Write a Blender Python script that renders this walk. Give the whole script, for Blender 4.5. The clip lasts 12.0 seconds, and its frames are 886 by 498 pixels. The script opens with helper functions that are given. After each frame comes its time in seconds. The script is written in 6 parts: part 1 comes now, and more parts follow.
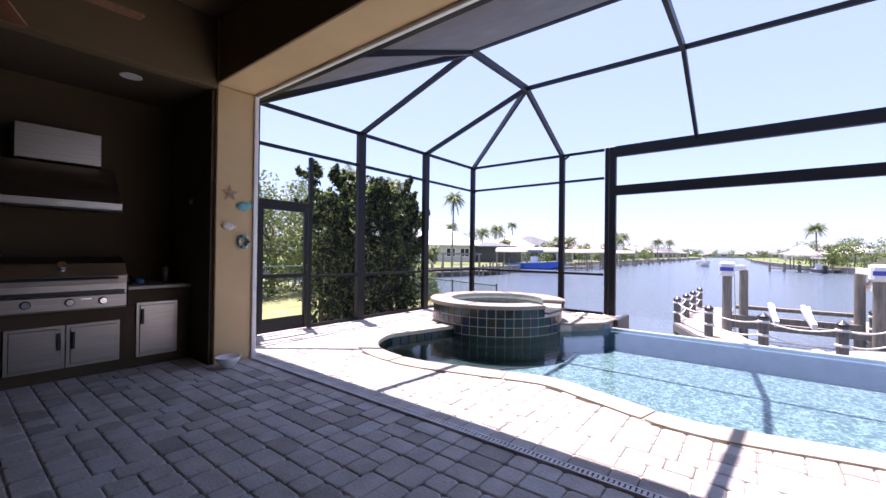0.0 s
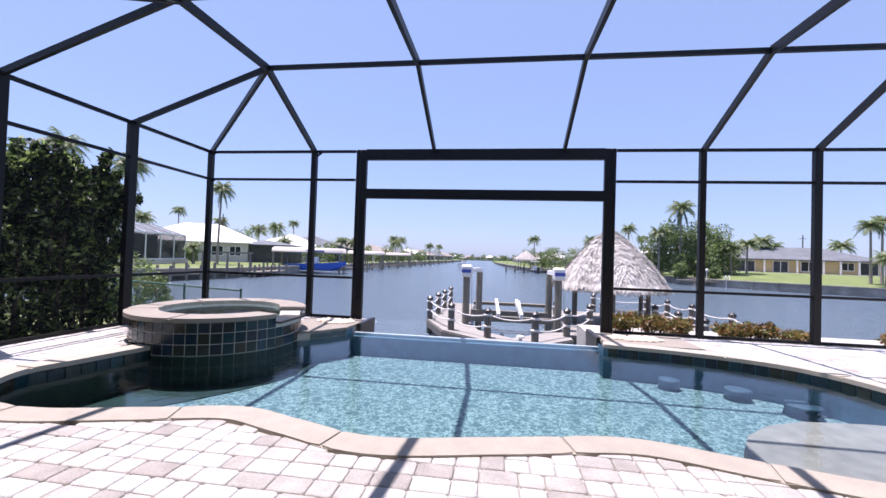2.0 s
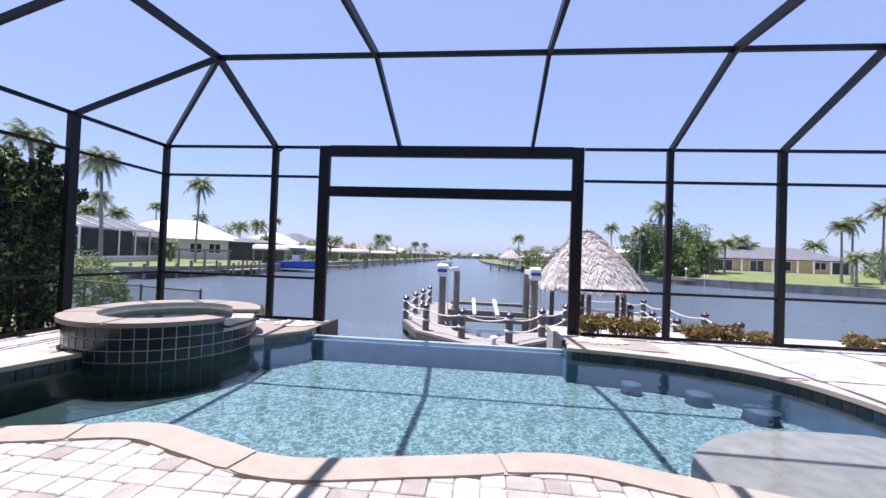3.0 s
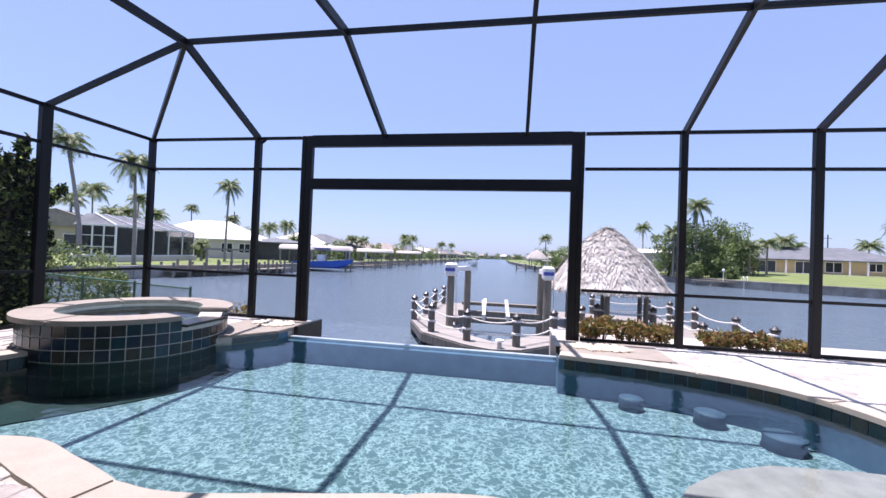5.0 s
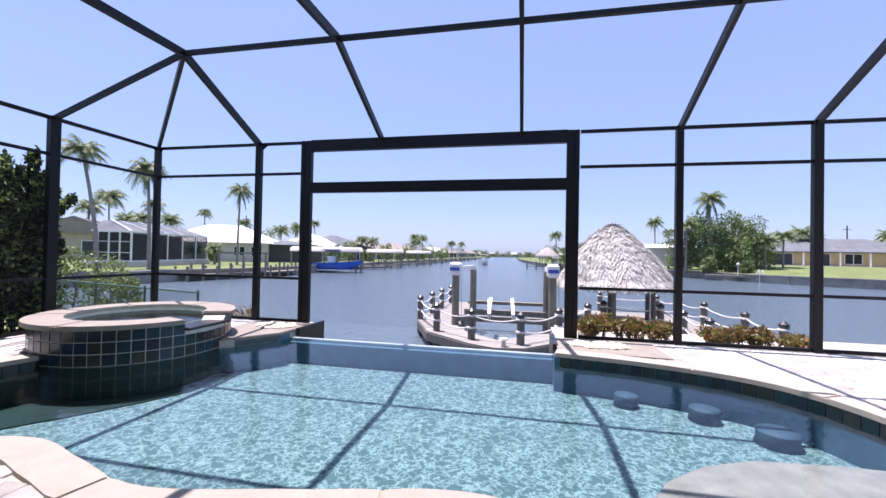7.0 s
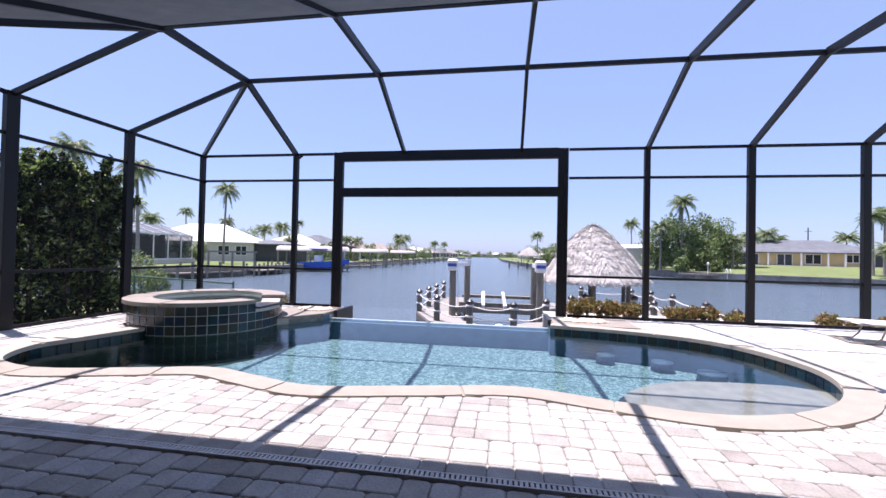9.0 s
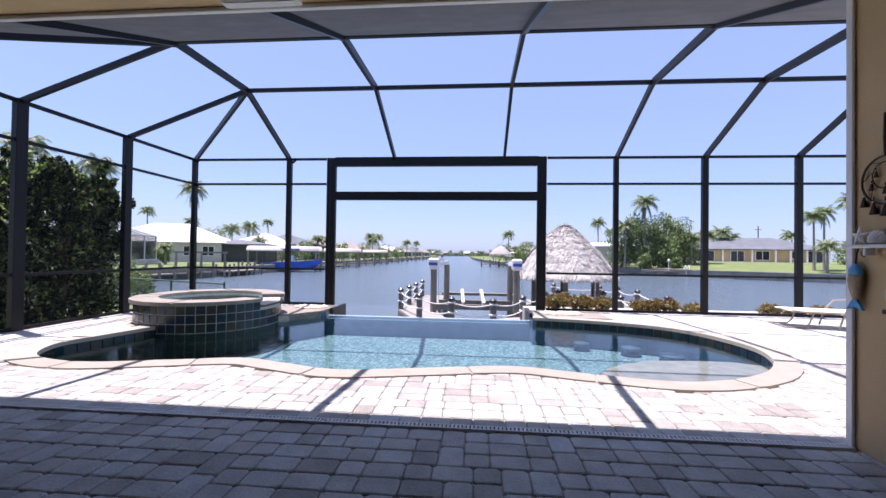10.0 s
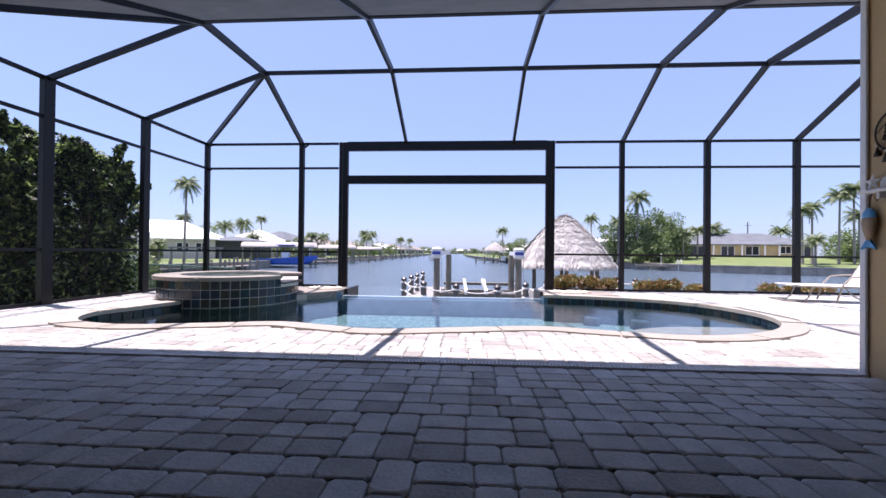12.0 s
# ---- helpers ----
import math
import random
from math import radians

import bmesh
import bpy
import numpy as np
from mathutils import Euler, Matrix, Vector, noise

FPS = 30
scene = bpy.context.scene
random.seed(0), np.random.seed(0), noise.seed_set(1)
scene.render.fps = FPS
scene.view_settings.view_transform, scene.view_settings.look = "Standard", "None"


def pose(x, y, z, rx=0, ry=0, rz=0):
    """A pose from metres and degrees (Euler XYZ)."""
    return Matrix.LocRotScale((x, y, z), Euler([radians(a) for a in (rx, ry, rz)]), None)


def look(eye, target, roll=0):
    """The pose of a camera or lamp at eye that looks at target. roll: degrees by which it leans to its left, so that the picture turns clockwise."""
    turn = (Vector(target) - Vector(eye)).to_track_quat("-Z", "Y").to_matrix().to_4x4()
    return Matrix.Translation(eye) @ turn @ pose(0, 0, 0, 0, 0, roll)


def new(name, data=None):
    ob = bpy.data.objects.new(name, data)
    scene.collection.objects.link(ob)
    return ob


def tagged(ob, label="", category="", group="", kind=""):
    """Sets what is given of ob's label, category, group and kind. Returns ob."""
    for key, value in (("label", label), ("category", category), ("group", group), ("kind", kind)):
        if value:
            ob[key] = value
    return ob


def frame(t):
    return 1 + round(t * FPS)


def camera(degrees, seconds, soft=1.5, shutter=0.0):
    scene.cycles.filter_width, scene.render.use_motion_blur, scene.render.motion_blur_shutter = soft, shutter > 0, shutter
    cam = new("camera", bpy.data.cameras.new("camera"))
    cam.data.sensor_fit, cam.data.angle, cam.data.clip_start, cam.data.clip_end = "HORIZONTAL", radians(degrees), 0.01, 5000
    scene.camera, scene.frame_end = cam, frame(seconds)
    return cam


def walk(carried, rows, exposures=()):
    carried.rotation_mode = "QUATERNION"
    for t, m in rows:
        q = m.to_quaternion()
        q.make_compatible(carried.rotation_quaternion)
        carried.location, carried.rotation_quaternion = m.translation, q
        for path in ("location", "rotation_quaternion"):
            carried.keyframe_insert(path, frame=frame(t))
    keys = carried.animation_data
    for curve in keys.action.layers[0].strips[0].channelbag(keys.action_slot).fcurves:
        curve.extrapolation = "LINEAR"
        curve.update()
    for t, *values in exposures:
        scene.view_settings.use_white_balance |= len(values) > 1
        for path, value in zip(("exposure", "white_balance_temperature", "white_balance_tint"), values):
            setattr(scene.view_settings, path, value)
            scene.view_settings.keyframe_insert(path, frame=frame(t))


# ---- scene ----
cam = camera(96.0, 12.0)
PATH = [
    (0, (-0.038, -2.496, 1.338), (-1.268, -0.92, 1.352), 0.7),
    (0.2, (-0.024, -2.423, 1.346), (-1.029, -0.694, 1.338), 1.8),
    (0.3, (-0.018, -2.373, 1.35), (-0.918, -0.587, 1.371), 1.4),
    (0.5, (-0.025, -2.292, 1.383), (-0.756, -0.431, 1.406), 1.5),
    (1, (0.095, -2.11, 1.381), (-0.432, -0.181, 1.411), 2.1),
    (1.5, (0.283, -1.91, 1.419), (-0.2, 0.031, 1.446), 2.1),
    (2, (0.48, -1.697, 1.388), (0.203, 0.283, 1.429), 1.9),
    (2.5, (0.649, -1.5, 1.418), (0.435, 0.488, 1.452), 2.0),
    (3, (0.873, -1.413, 1.447), (0.663, 0.576, 1.481), 2.1),
    (4.8, (1.523, -0.783, 1.419), (1.206, 1.192, 1.447), 2.5),
    (5, (1.563, -0.701, 1.399), (1.215, 1.268, 1.43), 2.2),
    (5.5, (1.622, -0.489, 1.379), (1.226, 1.471, 1.409), 1.6),
    (6, (1.728, -0.369, 1.393), (1.327, 1.59, 1.419), 1.4),
    (6.5, (1.832, -0.472, 1.408), (1.432, 1.488, 1.433), 1.3),
    (7, (1.812, -0.729, 1.429), (1.412, 1.23, 1.454), 1.1),
    (7.2, (1.764, -0.84, 1.444), (1.353, 1.117, 1.472), 0.8),
    (8.8, (1.439, -2.16, 1.302), (1.114, -0.187, 1.331), 1.2),
    (9, (1.416, -2.34, 1.289), (1.107, -0.364, 1.317), 1.2),
    (9.5, (1.277, -2.734, 1.3), (1.067, -0.745, 1.329), 0.8),
    (10, (1.094, -3.044, 1.302), (0.927, -1.051, 1.327), 0.8),
    (10.5, (0.982, -3.229, 1.216), (0.823, -1.235, 1.237), 0.9),
    (11, (0.798, -3.313, 1.134), (0.64, -1.32, 1.153), 0.7),
    (11.5, (0.671, -3.345, 1.025), (0.528, -1.351, 1.039), 0.6),
    (12, (0.667, -3.304, 0.908), (0.536, -1.308, 0.923), 0.6),
]
walk(cam, [(t, look(eye, target, roll)) for t, eye, target, roll in PATH], exposures=[(0.0, 1.66, 6700, 37), (0.4, 1.32, 6450, 32), (0.9, 1.18, 6350, 29), (1.5, 1.11, 6350, 29), (3.0, 1.05, 6350, 29), (5.0, 1.1, 6350, 29), (9.0, 1.13, 6350, 29), (12.0, 1.16, 6350, 30)])


# ---------- world, sun, exposure ----------
w = bpy.data.worlds.new("sky")
scene.world = w
w.use_nodes = True
sky = w.node_tree.nodes.new("ShaderNodeTexSky")
sky.sky_type = "NISHITA"
sky.sun_disc = False
sky.sun_elevation = radians(77.8)
sky.sun_rotation = radians(-68)
sky.air_density = 1.0
sky.dust_density = 0.8
sky.ozone_density = 7.5
tint = w.node_tree.nodes.new("ShaderNodeVectorMath")
tint.operation = "MULTIPLY"
tint.inputs[1].default_value = (1.09, 1.02, 1.02)
w.node_tree.links.new(sky.outputs[0], tint.inputs[0])
haze = w.node_tree.nodes.new("ShaderNodeMix")
haze.data_type = "RGBA"
haze.inputs[0].default_value = 0.6
haze.inputs[7].default_value = (1.85, 2.72, 4.0, 1.0)
w.node_tree.links.new(tint.outputs[0], haze.inputs[6])
w.node_tree.links.new(haze.outputs[2], w.node_tree.nodes["Background"].inputs[0])
w.node_tree.nodes["Background"].inputs[1].default_value = 0.115
sun = new("sun", bpy.data.lights.new("sun", "SUN"))
sun.data.energy = 5.0
sun.data.angle = radians(0.55)
sun.data.color = (1.0, 0.96, 0.9)
sun.matrix_world = look((0, 0, 30), (6.0, -2.4, 0))


# ---------- materials ----------
def shader(name):
    m = bpy.data.materials.new(name)
    m.use_nodes = True
    nt = m.node_tree
    return m, nt, nt.nodes["Principled BSDF"]


def rgb(c):
    return (c[0], c[1], c[2], 1.0)


def surface(name, colors, rough=0.6, metal=0.0, scale=3.0, fine=40.0, mixing=0.35, bump=0.15, pick="", spec=0.5, bump_scale=None, stretch=None):
    """A mottled surface: two noises at real-world size over one colour, or over one that each piece or island picks."""
    m, nt, b = shader(name)
    N, L = nt.nodes.new, nt.links.new
    geo = N("ShaderNodeNewGeometry")
    pos = geo.outputs["Position"]
    if stretch:
        mp = N("ShaderNodeMapping")
        mp.inputs["Scale"].default_value = stretch
        L(pos, mp.inputs["Vector"])
        pos = mp.outputs[0]
    big, small = N("ShaderNodeTexNoise"), N("ShaderNodeTexNoise")
    for n, s in ((big, scale), (small, fine)):
        n.inputs["Scale"].default_value = s
        n.inputs["Detail"].default_value = 4
        L(pos, n.inputs["Vector"])
    if pick:
        ramp = N("ShaderNodeValToRGB")
        ramp.color_ramp.interpolation = "CONSTANT" if len(colors) > 3 else "LINEAR"
        el = ramp.color_ramp.elements
        while len(el) < len(colors):
            el.new(0.5)
        for i, c in enumerate(colors):
            el[i].position = i / len(colors) if len(colors) > 3 else i / max(1, len(colors) - 1)
            el[i].color = rgb(c)
        if pick == "object":
            L(N("ShaderNodeObjectInfo").outputs["Random"], ramp.inputs[0])
        else:
            L(geo.outputs["Random Per Island"], ramp.inputs[0])
        base = ramp.outputs[0]
    else:
        two = N("ShaderNodeMix")
        two.data_type = "RGBA"
        two.inputs[6].default_value, two.inputs[7].default_value = rgb(colors[0]), rgb(colors[-1])
        L(big.outputs[0], two.inputs[0])
        base = two.outputs[2]
    add = N("ShaderNodeMath")
    L(big.outputs[0], add.inputs[0])
    L(small.outputs[0], add.inputs[1])
    rng = N("ShaderNodeMapRange")
    rng.inputs[1].default_value, rng.inputs[2].default_value = 0.6, 1.4
    rng.inputs[3].default_value, rng.inputs[4].default_value = 1 - mixing, 1 + mixing
    L(add.outputs[0], rng.inputs[0])
    mul = N("ShaderNodeVectorMath")
    mul.operation = "SCALE"
    L(base, mul.inputs[0])
    L(rng.outputs[0], mul.inputs["Scale"])
    L(mul.outputs[0], b.inputs["Base Color"])
    rr = N("ShaderNodeMapRange")
    rr.inputs[3].default_value, rr.inputs[4].default_value = max(0.02, rough - 0.1), min(1, rough + 0.1)
    L(small.outputs[0], rr.inputs[0])
    L(rr.outputs[0], b.inputs["Roughness"])
    b.inputs["Metallic"].default_value = metal
    b.inputs["Specular IOR Level"].default_value = spec
    if bump:
        bp = N("ShaderNodeBump")
        bp.inputs["Strength"].default_value = bump
        bp.inputs["Distance"].default_value = 0.01
        src = small
        if bump_scale:
            src = N("ShaderNodeTexNoise")
            src.inputs["Scale"].default_value = bump_scale
            src.inputs["Detail"].default_value = 3
            L(pos, src.inputs["Vector"])
        L(src.outputs[0], bp.inputs["Height"])
        L(bp.outputs[0], b.inputs["Normal"])
    return m


def leafy(name, colors, through_share=0.35):
    m, nt, b = shader(name)
    N, L = nt.nodes.new, nt.links.new
    geo = N("ShaderNodeNewGeometry")
    ramp = N("ShaderNodeValToRGB")
    el = ramp.color_ramp.elements
    while len(el) < len(colors):
        el.new(0.5)
    for i, c in enumerate(colors):
        el[i].position = i / (len(colors) - 1)
        el[i].color = rgb(c)
    L(geo.outputs["Random Per Island"], ramp.inputs[0])
    L(ramp.outputs[0], b.inputs["Base Color"])
    b.inputs["Roughness"].default_value = 0.5
    tr = N("ShaderNodeBsdfTranslucent")
    L(ramp.outputs[0], tr.inputs["Color"])
    mx = N("ShaderNodeMixShader")
    mx.inputs[0].default_value = through_share
    L(b.outputs[0], mx.inputs[1])
    L(tr.outputs[0], mx.inputs[2])
    L(mx.outputs[0], nt.nodes["Material Output"].inputs[0])
    return m


def water_surface(name, tint, wave_scale, wave_strength, murk=None, fine_scale=30.0, distance=0.02):
    """Clear water lets light through with a tint and mirrors by Fresnel; murky water has a body colour."""
    m, nt, b = shader(name)
    N, L = nt.nodes.new, nt.links.new
    geo = N("ShaderNodeNewGeometry")
    n1, n2 = N("ShaderNodeTexNoise"), N("ShaderNodeTexNoise")
    n1.inputs["Scale"].default_value, n2.inputs["Scale"].default_value = wave_scale, fine_scale
    for n in (n1, n2):
        n.inputs["Detail"].default_value = 3
        L(geo.outputs["Position"], n.inputs["Vector"])
    add = N("ShaderNodeMath")
    L(n1.outputs[0], add.inputs[0])
    L(n2.outputs[0], add.inputs[1])
    bp = N("ShaderNodeBump")
    bp.inputs["Strength"].default_value, bp.inputs["Distance"].default_value = wave_strength, distance
    L(add.outputs[0], bp.inputs["Height"])
    if murk:
        b.inputs["Base Color"].default_value = rgb(murk)
        b.inputs["Roughness"].default_value = 0.16
        b.inputs["IOR"].default_value = 1.33
        L(bp.outputs[0], b.inputs["Normal"])
        return m
    gl, tp, mx, fr = N("ShaderNodeBsdfGlossy"), N("ShaderNodeBsdfTransparent"), N("ShaderNodeMixShader"), N("ShaderNodeFresnel")
    gl.inputs["Roughness"].default_value = 0.015
    tp.inputs["Color"].default_value = rgb(tint)
    fr.inputs["IOR"].default_value = 1.33
    L(bp.outputs[0], gl.inputs["Normal"])
    L(bp.outputs[0], fr.inputs["Normal"])
    L(fr.outputs[0], mx.inputs[0])
    L(tp.outputs[0], mx.inputs[1])
    L(gl.outputs[0], mx.inputs[2])
    L(mx.outputs[0], nt.nodes["Material Output"].inputs[0])
    return m


def mesh_cloth(name, cover, color):
    m, nt, b = shader(name)
    tp, mx = nt.nodes.new("ShaderNodeBsdfTransparent"), nt.nodes.new("ShaderNodeMixShader")
    b.inputs["Base Color"].default_value = rgb(color)
    b.inputs["Roughness"].default_value = 0.8
    mx.inputs[0].default_value = cover
    nt.links.new(tp.outputs[0], mx.inputs[1])
    nt.links.new(b.outputs[0], mx.inputs[2])
    nt.links.new(mx.outputs[0], nt.nodes["Material Output"].inputs[0])
    return m


def caustic_floor(name, dark, light, scale):
    """Pool plaster with a slow mottle, its voronoi edges brightened as painted sun caustics."""
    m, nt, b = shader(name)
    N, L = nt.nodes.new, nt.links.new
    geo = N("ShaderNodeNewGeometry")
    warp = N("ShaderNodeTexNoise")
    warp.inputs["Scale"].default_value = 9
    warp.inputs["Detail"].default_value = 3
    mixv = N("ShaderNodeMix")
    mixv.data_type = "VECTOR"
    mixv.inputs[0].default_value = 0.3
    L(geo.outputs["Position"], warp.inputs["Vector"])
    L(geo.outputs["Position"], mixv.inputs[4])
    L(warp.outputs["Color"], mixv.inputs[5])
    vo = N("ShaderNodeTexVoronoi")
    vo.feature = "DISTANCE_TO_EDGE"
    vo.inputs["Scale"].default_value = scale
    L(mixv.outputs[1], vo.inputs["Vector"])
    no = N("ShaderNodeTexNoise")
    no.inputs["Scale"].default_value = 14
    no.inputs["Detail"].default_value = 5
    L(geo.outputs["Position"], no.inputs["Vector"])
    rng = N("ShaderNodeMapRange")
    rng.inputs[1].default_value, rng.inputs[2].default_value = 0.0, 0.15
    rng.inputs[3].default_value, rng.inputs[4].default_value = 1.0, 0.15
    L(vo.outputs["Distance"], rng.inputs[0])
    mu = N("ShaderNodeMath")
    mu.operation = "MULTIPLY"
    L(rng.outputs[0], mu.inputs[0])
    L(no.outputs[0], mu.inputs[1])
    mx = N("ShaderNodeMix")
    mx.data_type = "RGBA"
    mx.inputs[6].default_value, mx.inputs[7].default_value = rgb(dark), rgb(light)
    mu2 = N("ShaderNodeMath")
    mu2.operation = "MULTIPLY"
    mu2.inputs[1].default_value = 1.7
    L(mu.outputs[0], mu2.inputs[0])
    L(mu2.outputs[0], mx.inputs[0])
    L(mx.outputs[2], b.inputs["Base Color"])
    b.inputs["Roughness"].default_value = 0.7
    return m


PAVER_COLORS = [(0.415, 0.402, 0.375), (0.435, 0.434, 0.418), (0.335, 0.32, 0.293), (0.42, 0.418, 0.4), (0.44, 0.438, 0.42), (0.38, 0.366, 0.337), (0.435, 0.443, 0.438), (0.40, 0.388, 0.36), (0.295, 0.278, 0.254), (0.42, 0.408, 0.383)]
M_PAVER = surface("tumbled_paver", PAVER_COLORS, 0.75, scale=6, fine=70, mixing=0.3, bump=0.4, pick="object", bump_scale=45)
M_PAVER_FIELD = surface("tumbled_paver_field", PAVER_COLORS, 0.75, scale=6, fine=70, mixing=0.3, bump=0.4, pick="island", bump_scale=45)
M_SAND = surface("joint_sand", [(0.36, 0.34, 0.30), (0.44, 0.42, 0.38)], 0.95, scale=8, fine=200, bump=0.3)
M_COPING = surface("cast_coping", [(0.3321, 0.3034, 0.2501), (0.3526, 0.3214, 0.2665)], 0.7, scale=5, fine=90, mixing=0.14, bump=0.25, pick="object")
M_RIM = surface("dark_tan_rim_stone", [(0.2122, 0.1889, 0.1558), (0.2519, 0.2254, 0.1889)], 0.75, scale=5, fine=90, mixing=0.22, bump=0.25, pick="object")
M_BRONZE = surface("bronze_aluminium", [(0.0055, 0.006, 0.0075), (0.008, 0.0085, 0.0105)], 0.42, scale=2, fine=60, mixing=0.2, bump=0.03, spec=0.27)
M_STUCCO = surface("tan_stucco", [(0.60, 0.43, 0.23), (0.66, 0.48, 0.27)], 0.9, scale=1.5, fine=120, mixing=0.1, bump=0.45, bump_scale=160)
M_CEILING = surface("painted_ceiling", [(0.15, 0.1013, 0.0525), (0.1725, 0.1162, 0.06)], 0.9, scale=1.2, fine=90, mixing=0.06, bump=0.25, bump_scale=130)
# brown stucco, darkened further to carry the alcove's shade
M_ALCOVE = surface("shaded_brown_stucco", [(0.077, 0.0525, 0.028), (0.0945, 0.0644, 0.035)], 0.9, scale=1.5, fine=120, mixing=0.12, bump=0.4, bump_scale=150)
M_WHITE = surface("white_paint", [(0.75, 0.75, 0.74), (0.80, 0.80, 0.79)], 0.5, scale=3, fine=50, mixing=0.06, bump=0.05)
M_STEEL = surface("brushed_steel", [(0.36, 0.33, 0.29), (0.44, 0.40, 0.35)], 0.33, metal=1.0, scale=2, fine=30, mixing=0.12, bump=0.05, stretch=(1, 1, 30))
M_BLACK = surface("black_enamel", [(0.012, 0.012, 0.012), (0.02, 0.02, 0.02)], 0.35, scale=5, fine=60, mixing=0.2, bump=0.03)
M_CHROME = surface("polished_knob", [(0.7, 0.7, 0.7), (0.75, 0.75, 0.75)], 0.12, metal=1.0, scale=5, fine=60, mixing=0.05, bump=0)
M_COUNTER = surface("stone_counter", [(0.42, 0.36, 0.29), (0.52, 0.46, 0.38)], 0.3, scale=14, fine=160, mixing=0.25, bump=0.05)
M_TILE = surface("glazed_tile", [(0.009, 0.0225, 0.039), (0.0165, 0.0248, 0.0248), (0.0277, 0.0277, 0.0225), (0.0083, 0.0338, 0.0457), (0.0135, 0.0173, 0.0292), (0.0338, 0.0292, 0.0225), (0.009, 0.0248, 0.0292), (0.0135, 0.039, 0.0547)],
                 0.2, scale=9, fine=45, mixing=0.5, bump=0.06, pick="object", spec=0.42)
M_GROUT = surface("grout", [(0.50, 0.50, 0.46), (0.58, 0.57, 0.53)], 0.9, scale=10, fine=120, mixing=0.15, bump=0.2)
# bright network paints sunlight rippling through the water onto the plaster
M_POOL = caustic_floor("caustic_pool_plaster", (0.026, 0.07, 0.077), (0.27, 0.345, 0.348), 9.5)
# blue of the reflected sky is put into this plaster
M_WEIR = surface("sky_tinted_plaster", [(0.034, 0.0952, 0.1496), (0.0544, 0.1292, 0.1904)], 0.7, scale=4, fine=60, mixing=0.25, bump=0.1)
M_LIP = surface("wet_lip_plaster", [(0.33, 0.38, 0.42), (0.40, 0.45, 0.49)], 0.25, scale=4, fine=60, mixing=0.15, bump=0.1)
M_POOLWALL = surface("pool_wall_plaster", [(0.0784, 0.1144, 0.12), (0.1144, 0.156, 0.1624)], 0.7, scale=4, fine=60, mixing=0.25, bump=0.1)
# dark green takes the place of the spa and hedge reflections
M_POOL_DARK = surface("reflection_dark_plaster", [(0.003, 0.018, 0.016), (0.006, 0.027, 0.023)], 0.5, scale=3, fine=40, mixing=0.35, bump=0.1)
M_SHELF = surface("shelf_plaster", [(0.25, 0.195, 0.17), (0.31, 0.245, 0.215)], 0.8, scale=6, fine=120, mixing=0.25, bump=0.2)
M_STOOL = surface("stool_plaster", [(0.018, 0.045, 0.072), (0.028, 0.06, 0.09)], 0.7, scale=8, fine=60, mixing=0.25, bump=0.1)
M_POOLWATER = water_surface("pool_water", (0.78, 0.93, 0.95), 1.6, 0.2, fine_scale=9.0, distance=0.02)
M_CANAL = water_surface("canal_water", None, 1.2, 1.0, murk=(0.085, 0.12, 0.15), fine_scale=5.5, distance=0.15)
M_SCREEN = mesh_cloth("insect_screen", 0.10, (0.05, 0.05, 0.055))
M_THREAD = surface("screen_thread", [(0.16, 0.16, 0.17), (0.21, 0.21, 0.22)], 0.8, scale=3, fine=30, mixing=0.1, bump=0)
M_DRAIN = surface("grey_plastic", [(0.60, 0.59, 0.57), (0.66, 0.65, 0.63)], 0.6, scale=6, fine=60, mixing=0.15, bump=0.05)
M_STONE = surface("river_stones", [(0.62, 0.52, 0.38), (0.78, 0.70, 0.56), (0.55, 0.45, 0.33)], 0.8, scale=8, fine=60, mixing=0.2, bump=0.2, pick="island")
M_GRASS = surface("lawn", [(0.0952, 0.136, 0.034), (0.1428, 0.1802, 0.0578)], 0.95, scale=0.35, fine=9, mixing=0.35, bump=0.6, bump_scale=25)
M_NEARLAWN = surface("near_lawn", [(0.136, 0.176, 0.064), (0.208, 0.216, 0.096)], 0.95, scale=0.9, fine=25, mixing=0.4, bump=0.7, bump_scale=45)
M_SEAWALL = surface("seawall_concrete", [(0.2338, 0.2235, 0.2014), (0.34, 0.3187, 0.2873)], 0.9, scale=0.8, fine=7, mixing=0.35, bump=0.3)
M_PILE = surface("treated_timber", [(0.17, 0.155, 0.125), (0.25, 0.225, 0.18)], 0.85, scale=3, fine=25, mixing=0.4, bump=0.5, stretch=(6, 6, 0.7))
M_DARKPILE = surface("wrapped_piling", [(0.10, 0.092, 0.08), (0.165, 0.15, 0.128)], 0.7, scale=3, fine=25, mixing=0.4, bump=0.4, stretch=(6, 6, 0.7))
M_DECKING = surface("grey_decking", [(0.1955, 0.187, 0.17), (0.2465, 0.2338, 0.2125)], 0.8, scale=1.2, fine=14, mixing=0.25, bump=0.3, stretch=(1, 6, 1))
M_ROPE = surface("white_rope", [(0.66, 0.64, 0.60), (0.74, 0.72, 0.68)], 0.9, scale=20, fine=120, mixing=0.2, bump=0.4)
M_THATCH = surface("palm_thatch", [(0.47, 0.455, 0.42), (0.64, 0.625, 0.595), (0.35, 0.325, 0.29)], 0.95, scale=2, fine=14, mixing=0.3, bump=0.2, pick="island")
M_THATCH_CORE = surface("thatch_core", [(0.34, 0.30, 0.27), (0.46, 0.42, 0.39)], 0.95, scale=3, fine=25, mixing=0.4, bump=0.6)
